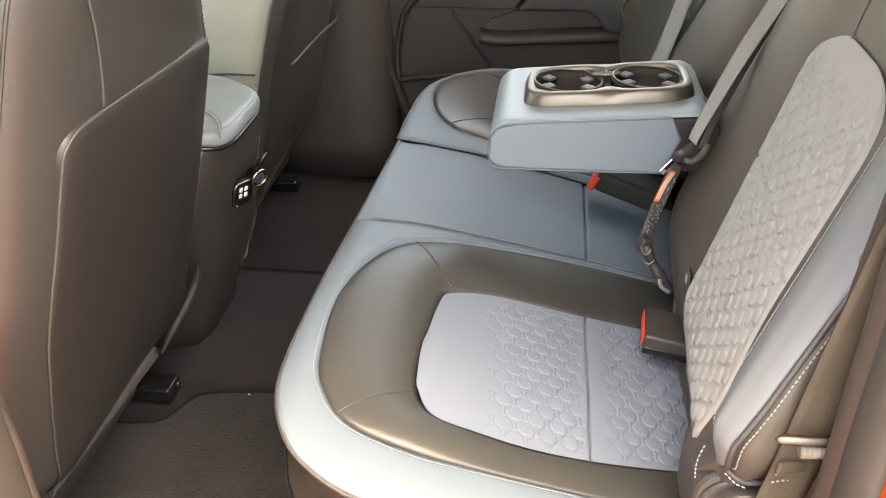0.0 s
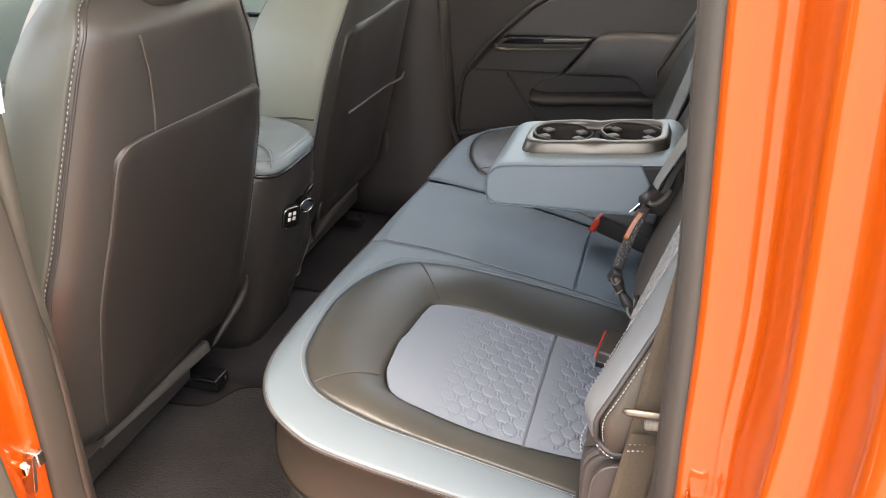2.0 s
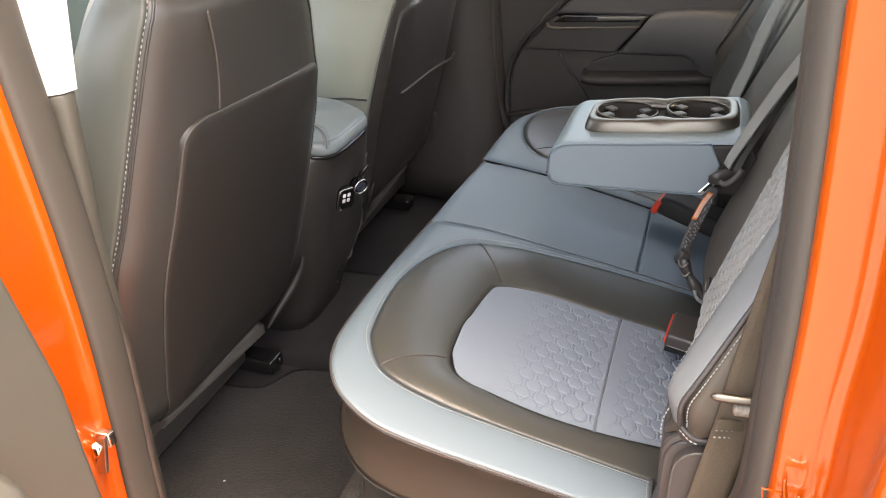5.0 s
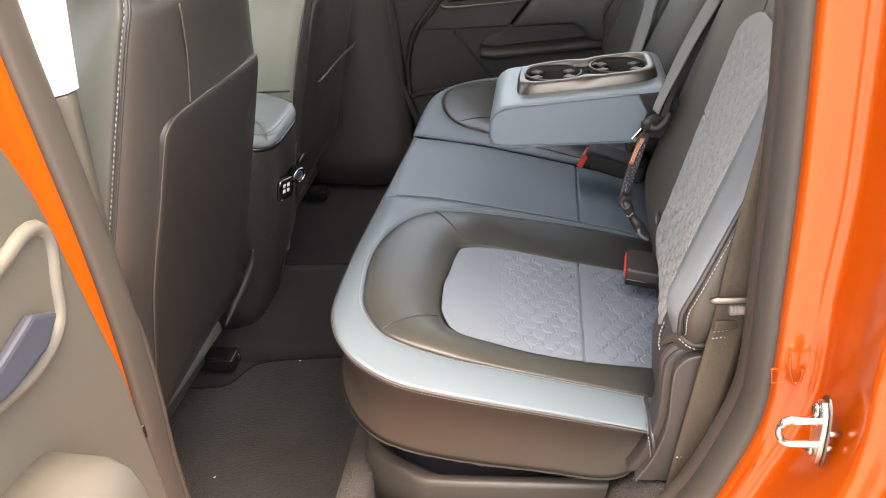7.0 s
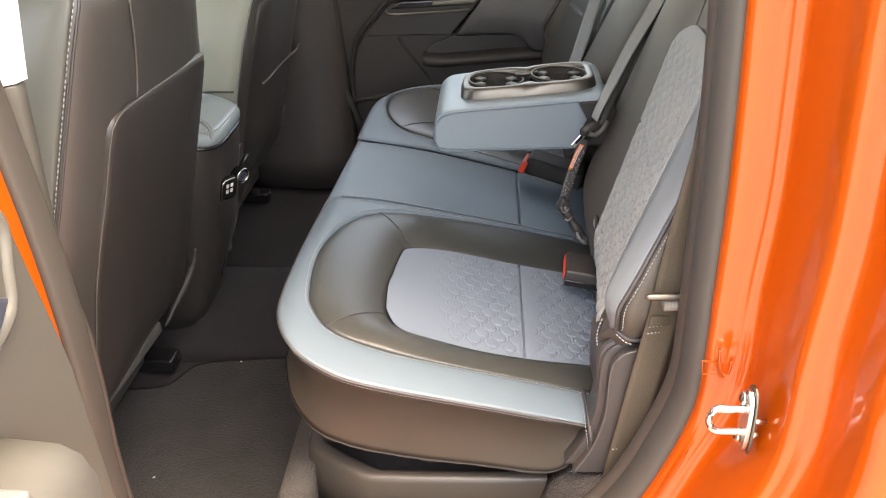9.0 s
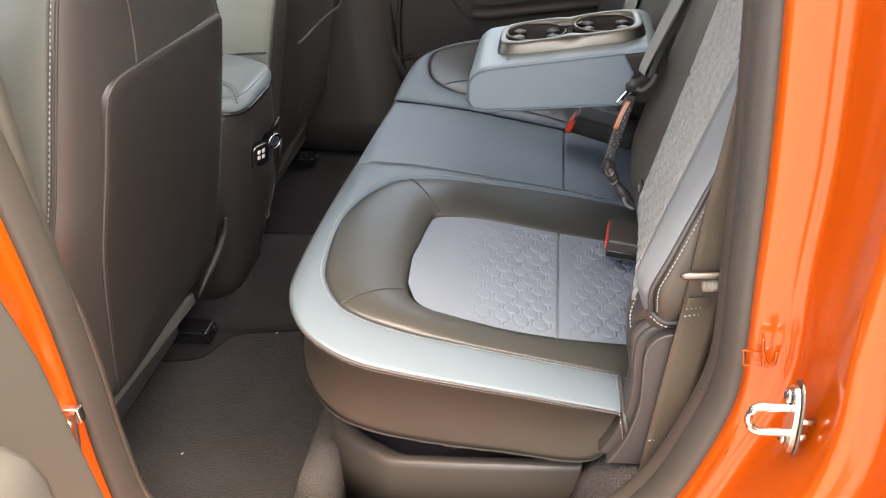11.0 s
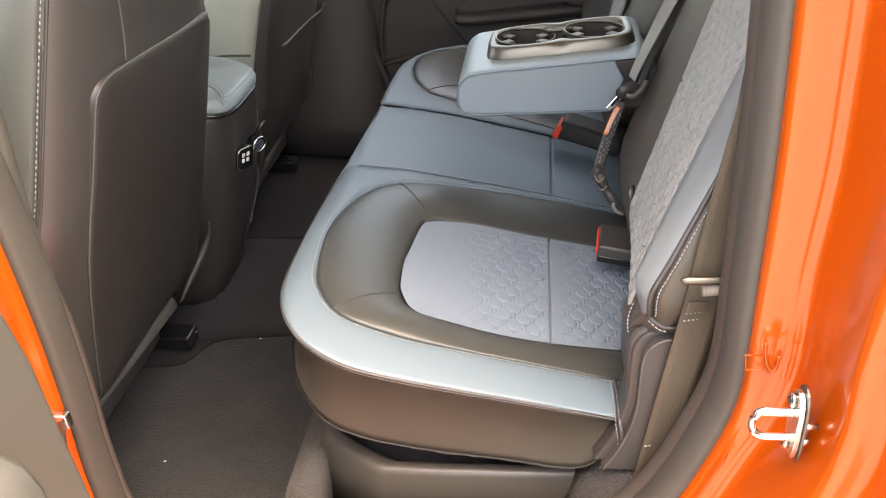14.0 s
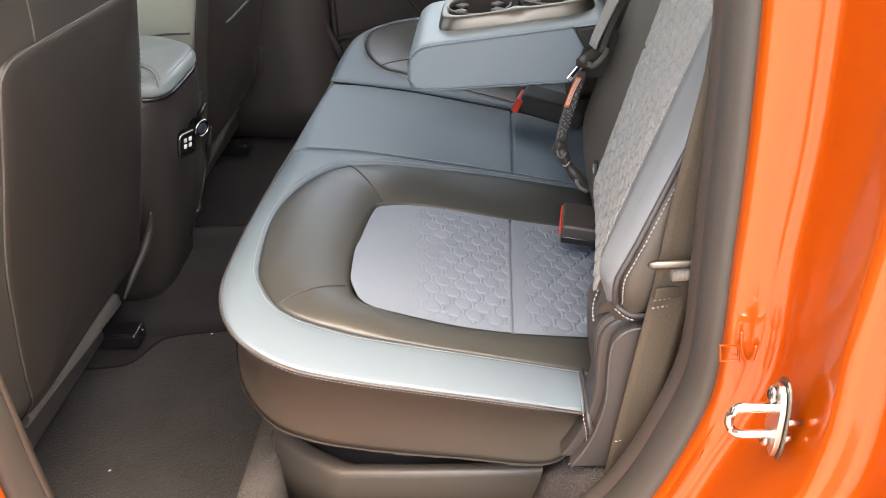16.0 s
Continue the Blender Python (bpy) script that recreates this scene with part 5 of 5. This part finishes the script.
matt = thing("floor_mat", "charcoal carpet floor mat with bound edge", "floor mat")
edge = [(-0.98, -0.64), (-0.36, -0.64), (-0.30, -0.60), (-0.293, -0.52), (-0.293, -0.37), (-0.296, -0.20), (-0.31, -0.153), (-0.384, -0.1556), (-0.439, -0.162), (-0.490, -0.168), (-0.516, -0.174), (-0.533, -0.183), (-0.5446, -0.204), (-0.555, -0.2285), (-0.563, -0.242), (-0.5744, -0.250), (-0.595, -0.2546), (-0.66, -0.259), (-0.98, -0.265)]
part("mat", prism(edge, 0.486, 0.499, axis="z", bevel=0.003), MAT, matt)
loop = [p for p in spl(edge[1:] , 90)]
part("binding", tube("binding", [(p[0], p[1], 0.4975) for p in loop], 0.0034, 6), surface("mat_binding", (0.013, 0.012, 0.012), 0.3, 0.9, 0.05, grain=900, bump=0.4, spec=0.1), matt, "black bound edge")
rnd = random.Random(8)
lint = thing("lint_specks", "tiny pale lint specks on the floor mat", "lint", kind="stuff")
for x, y in ((-0.5046, -0.4854), (-0.4473, -0.170)):
    part("speck", box((0.004, 0.0015, 0.001), (x, y, 0.5005), 0, (0, 0, rnd.uniform(0, 180))), LABEL, lint)

bin_ = thing("storage_bin", "black plastic storage bin under the rear bench", "storage bin")
LIP = [(0.26, 0.60), (-0.20, 0.60), (-0.225, 0.56), (-0.236, 0.50), (-0.236, -0.50), (-0.232, -0.545), (-0.224, -0.560), (-0.189, -0.586), (-0.148, -0.611), (-0.134, -0.6156), (-0.046, -0.615), (0.103, -0.6126), (0.14, -0.59), (0.26, -0.55)]


def rim_at(d, z):
    """The bin's outline, drawn in by d."""
    return [(x + d * (x < 0) * min(1.0, -x / 0.15), y - d * y / 0.6, z) for x, y in LIP]


part("bin_body", solid("bin_body", [rim_at(-0.004, 0.49), rim_at(-0.002, 0.600), rim_at(0.0, 0.622), rim_at(0.0015, 0.628), rim_at(0.005, 0.6312), rim_at(0.014, 0.6315), rim_at(0.018, 0.629), rim_at(0.024, 0.600)]), BINGREY, bin_)
# near-black sheet stands in for the shade under the cushion
part("well_floor", solid("well_floor", [rim_at(0.028, 0.600), rim_at(0.028, 0.606)]), CARPET, bin_, "dark sheet inside the bin, put in for the shade there")
part("label_plate", box((0.05, 0.002, 0.02), (0.02, -0.621, 0.55), 0.001), PLASTIC, bin_)
sill = thing("sill_carpet", "grey speckled carpet along the inner sill", "carpet", kind="structure")
part("rear_corner", solid("rear_corner", [[(0.06, y, 0.49), (0.06 + 0.05, y, 0.62 + k), (0.15, y, 0.668 + k), (0.27, y, 0.70 + k), (0.27, y, 0.49)] for y, k in ((-0.60, 0.02), (-0.64, 0.012), (-0.68, 0.0), (-0.715, -0.02))]), SILLCARPET, sill)
part("front_corner", solid("front_corner", [[(x, -0.72, 0.49), (x, -0.70, 0.56), (x, -0.66, 0.575), (x, -0.635, 0.56), (x, -0.625, 0.49)] for x in (-0.285, -0.27, -0.1, 0.08)]), SILLCARPET, sill)
part("riser", solid("riser", [[(-0.292, y, 0.488), (-0.280, y, 0.55), (-0.262, y, 0.60), (-0.22, y, 0.61), (-0.22, y, 0.488)] for y in (-0.62, -0.55, -0.3, 0.3, 0.6)]), SILLCARPET, sill)

cover = thing("side_trim_cover", "black plastic trim cover beside the bench at the door", "trim cover")
outer = [tuple(p) for p in spl([(0.2013, 0.8740), (0.1899, 0.8730), (0.1789, 0.8662), (0.1711, 0.8530), (0.1686, 0.8293), (0.1674, 0.7822), (0.1599, 0.7449), (0.149, 0.7146), (0.1337, 0.6874)], 36)]
part("cover", prism(outer + [(0.212, 0.6874), (0.226, 0.8745)], -0.658, -0.640, bevel=0.0025, seg=3), TRIM, cover)
part("inner_flange", prism([(x - 0.0095, z + 0.002) for x, z in outer] + [(0.215, 0.6874), (0.228, 0.8745)], -0.646, -0.600, bevel=0.004, seg=3), PLASTIC, cover)
part("ridge", tube("ridge", [(x + 0.0012, -0.6575, z - 0.0008) for x, z in outer], 0.0013, 6), PIPING, cover, "paler raised edge")

# ---- seat belts and buckles ----
def webbing(name, pts, across, width=0.047, thick=0.0016, cells=5):
    P = spl(pts, 40)
    A = spl(across, 40)
    A /= np.linalg.norm(A, axis=1)[:, None]
    W = np.interp(np.linspace(0, 1, 40), np.linspace(0, 1, len(width)), width) if isinstance(width, tuple) else [width] * 40
    G = [[P[i] + A[i] * W[i] * (k / cells - 0.5) for k in range(cells + 1)] for i in range(len(P))]
    return patch(name, G)


belt = thing("seat_belt", "taupe lap and shoulder belt hanging beside the door", "seat belt", group="seat belts")
part("webbing", webbing("webbing", [(0.186, -0.664, 0.670), (0.198, -0.666, 0.76), (0.212, -0.668, 0.86), (0.222, -0.669, 0.93), (0.231, -0.669, 1.01), (0.246, -0.666, 1.11), (0.264, -0.662, 1.22), (0.31, -0.650, 1.45)], [(1, 0.1, -0.1), (1, 0.05, -0.15), (1, 0.05, -0.15)], 0.038), WEB, belt, thick=0.0022)
for z, x in ((0.735, 0.195), (0.918, 0.221), (0.909, 0.220)):
    part("stitching", stitches("stitching", [np.array((x, -0.6705 + 0.006 * (0.9365 - z) / 0.17, z)) + np.array((1, 0.45, -0.15)) * k for k in np.linspace(-0.017, 0.017, 8)], 0.003, 0.002, 0.0009), THREAD, belt)
part("fold", box((0.040, 0.004, 0.012), (0.222, -0.6715, 0.926), 0.0015, (0, 9, 24)), WEB, belt, "folded webbing end")
bar = solid("belt_tongue", [[(x + 0.009, -0.683 + 0.0042 * math.cos(a) * k + 0.03 * (x - 0.19), 0.963 + 0.0044 * math.sin(a) * k) for a in np.linspace(0, 2 * math.pi, 14, endpoint=False)] for x, k in ((0.186, 0.25), (0.1875, 0.6), (0.191, 0.9), (0.196, 1.0), (0.236, 1.0), (0.243, 0.8))])
tongue = part("belt_tongue", bar, SATIN, belt, "steel belt guide bar")
part("webbing_roll", cyl(0.0072, 0.036, (0.234, -0.677, 0.9505), (0, 88, 3), 0.0015), surface("pale_webbing_roll", (0.17, 0.152, 0.125), 0.15, 0.7, 0.05, grain=80, bump=0.4, depth=0.0006, kind="weave"), tongue, "rolled webbing fold")

mid = thing("seat_belt", "grey middle seat belt running down behind the armrest", "seat belt", group="seat belts")
FACE = [(0.95, 0.12, -0.28), (0.95, 0.12, -0.28)]
part("webbing", webbing("webbing", [(0.196, -0.166, 0.984), (0.201, -0.160, 0.996), (0.231, -0.124, 1.046), (0.258, -0.092, 1.086), (0.2975, -0.046, 1.137), (0.34, 0.0, 1.20), (0.40, 0.06, 1.33)], [(0.45, -0.85, -0.2), (0.30, -0.93, -0.15), (0.25, -0.95, -0.1), (0.25, -0.95, -0.1)], (0.016, 0.026, 0.032, 0.035, 0.035)), WEBGREY, mid, thick=0.0018)
part("dark_strip", webbing("dark_strip", [(0.208, -0.162, 0.974), (0.222, -0.142, 1.004), (0.248, -0.108, 1.043), (0.279, -0.068, 1.089), (0.315, -0.025, 1.132), (0.36, 0.02, 1.21)], FACE, 0.009), BLACK, mid, "dark strip beside the webbing", thick=0.0022)
TIP = np.array([(0.184, -0.150, 0.955), (0.164, -0.157, 0.934)])
ACR = np.array((0.72, 0.0, -0.69))
tip = part("belt_tongue", webbing("belt_tongue", [TIP[0], (TIP[0] + TIP[1]) / 2, TIP[1]], [ACR, ACR], 0.009), CHROME, mid, "chrome belt tongue", thick=0.002)
part("tongue_slot", webbing("tongue_slot", [TIP[0] * 0.8 + TIP[1] * 0.2 + np.array((0, -0.0022, 0)), TIP.mean(0) + np.array((0, -0.0022, 0)), TIP[0] * 0.25 + TIP[1] * 0.75 + np.array((0, -0.0022, 0))], [ACR, ACR], 0.0028), BLACKGLOSS, tip)
grip = part("tongue_grip", solid("tongue_grip", [[(0.194 + 0.016 * t + a * 0.008, -0.160 + 0.010 * t, 0.967 + 0.004 * t + b * (0.011 - 0.005 * t * t)) for a, b in ((-1, -0.6), (-1, 0.6), (-0.5, 1), (0.5, 1), (1, 0.6), (1, -0.6), (0.5, -1), (-0.5, -1))] for t in np.linspace(-0.8, 0.9, 9)]), PLASTIC, mid, "black tongue grip")
part("grip_bar", tube("grip_bar", spl([(0.188, -0.176, 0.964), (0.197, -0.175, 0.961), (0.209, -0.168, 0.968), (0.217, -0.158, 0.978)], 14), 0.0042, 8), PIPING, grip)
LOW = [(0.184, -0.152, 0.945), (0.179, -0.156, 0.932), (0.1675, -0.1665, 0.9005), (0.1585, -0.1745, 0.8745), (0.152, -0.1835, 0.8485)]
low = part("lower_webbing", webbing("lower_webbing", LOW, FACE, 0.016), PLASTIC, mid, "black folded webbing with pale print", thick=0.003)
lab = part("warning_label", webbing("warning_label", [(0.1795, -0.158, 0.938), (0.1695, -0.163, 0.9205), (0.1605, -0.171, 0.899)], FACE, 0.0075), ORANGELABEL, mid, "orange warning label", thick=0.001)
rnd = random.Random(5)
low_line = spl(LOW, 60)
for k in range(44):
    c = low_line[10 + k] + np.array((0, -0.0042, 0)) + np.array(FACE[0]) * (rnd.uniform(0.0, 0.006) if k < 22 else rnd.uniform(-0.006, 0.006))
    part("print_bar", box((rnd.uniform(0.0015, 0.004), 0.0006, rnd.uniform(0.0006, 0.0014)), tuple(c), 0, (0, rnd.uniform(20, 70), 8)), THREAD, low)
for k in (0.2, 0.5, 0.8):
    part("print_bar", webbing("print_bar", [np.array((0.1785, -0.1600, 0.9365)) + np.array(FACE[0]) * 0.007 * (k - 0.5), np.array((0.1695, -0.1650, 0.9205)) + np.array(FACE[0]) * 0.007 * (k - 0.5), np.array((0.1620, -0.1715, 0.9025)) + np.array(FACE[0]) * 0.007 * (k - 0.5)], FACE, 0.0007), LABEL, lab)
part("buckle_end", box((0.017, 0.016, 0.022), (0.150, -0.187, 0.843), 0.005, (10, 25, 20)), PLASTIC, mid)
part("shackle", tube("shackle", spl([(0.146, -0.196, 0.843), (0.149, -0.200, 0.835), (0.155, -0.200, 0.834), (0.160, -0.196, 0.840)], 12), 0.0018, 8), SATIN, mid)
part("shackle", tube("shackle", spl([(0.152, -0.203, 0.824), (0.158, -0.206, 0.822), (0.165, -0.203, 0.828)], 10), 0.0018, 8), SATIN, mid)
part("anchor", tube("anchor", spl([(0.151, -0.187, 0.842), (0.159, -0.193, 0.827), (0.168, -0.197, 0.811), (0.180, -0.200, 0.796), (0.192, -0.202, 0.780)], 14), [0.008 + 0.0015 * math.sin(k) for k in range(14)], 8), PLASTIC, mid)
part("anchor_loop", tube("anchor_loop", spl([(0.174, -0.207, 0.801), (0.176, -0.209, 0.793), (0.181, -0.210, 0.787), (0.190, -0.209, 0.781)], 12), 0.0028, 6), WEBGREY, mid, "pale looped cord")

farbelt = thing("seat_belt", "grey far seat belt across the rear backrest", "seat belt", group="seat belts")
part("webbing", webbing("webbing", [back(0.27, 0.90, 0.036), back(0.29, 0.945, 0.036), back(0.31, 1.0, 0.040), back(0.33, 1.05, 0.044), back(0.40, 1.28, 0.054)], [(0.30, -0.93, -0.1), (0.30, -0.93, -0.1)], 0.047), WEBGREY, farbelt, thick=0.0022)

buckle = thing("belt_buckle", "black belt buckle lying on the quilted cushion", "buckle", (0.179, -0.312, 0.785), group="belt buckles")
buckle.rotation_euler.z = radians(-6)
part("housing", box((0.075, 0.066, 0.026), (0.004, 0, 0), 0.005, (0, 8, 0), 4), PLASTIC, buckle)
part("release_button", box((0.0022, 0.060, 0.012), (-0.0340, 0.0, 0.008), 0.0008, (0, 8, 0)), RED, buckle, "red release button edge")
part("lower_lip", box((0.074, 0.004, 0.010), (0.004, -0.0325, -0.008), 0.0015, (0, 8, 0)), BLACKGLOSS, buckle)
red = thing("belt_buckle", "black belt buckle with bright red release button under armrest", "buckle", (0.130, 0.080, 0.800), group="belt buckles")
# housing nearly black: the dark hollow round the buckle is put into its colour
part("housing", box((0.115, 0.062, 0.036), (0.028, 0, -0.004), 0.010, (0, 14, -14), 4), bpy.data.materials["hinge_hollow_dark"], red)
part("release_button", box((0.012, 0.046, 0.026), (-0.032, 0.004, 0.006), 0.003, (0, 24, -14)), RED, red, "red release button")
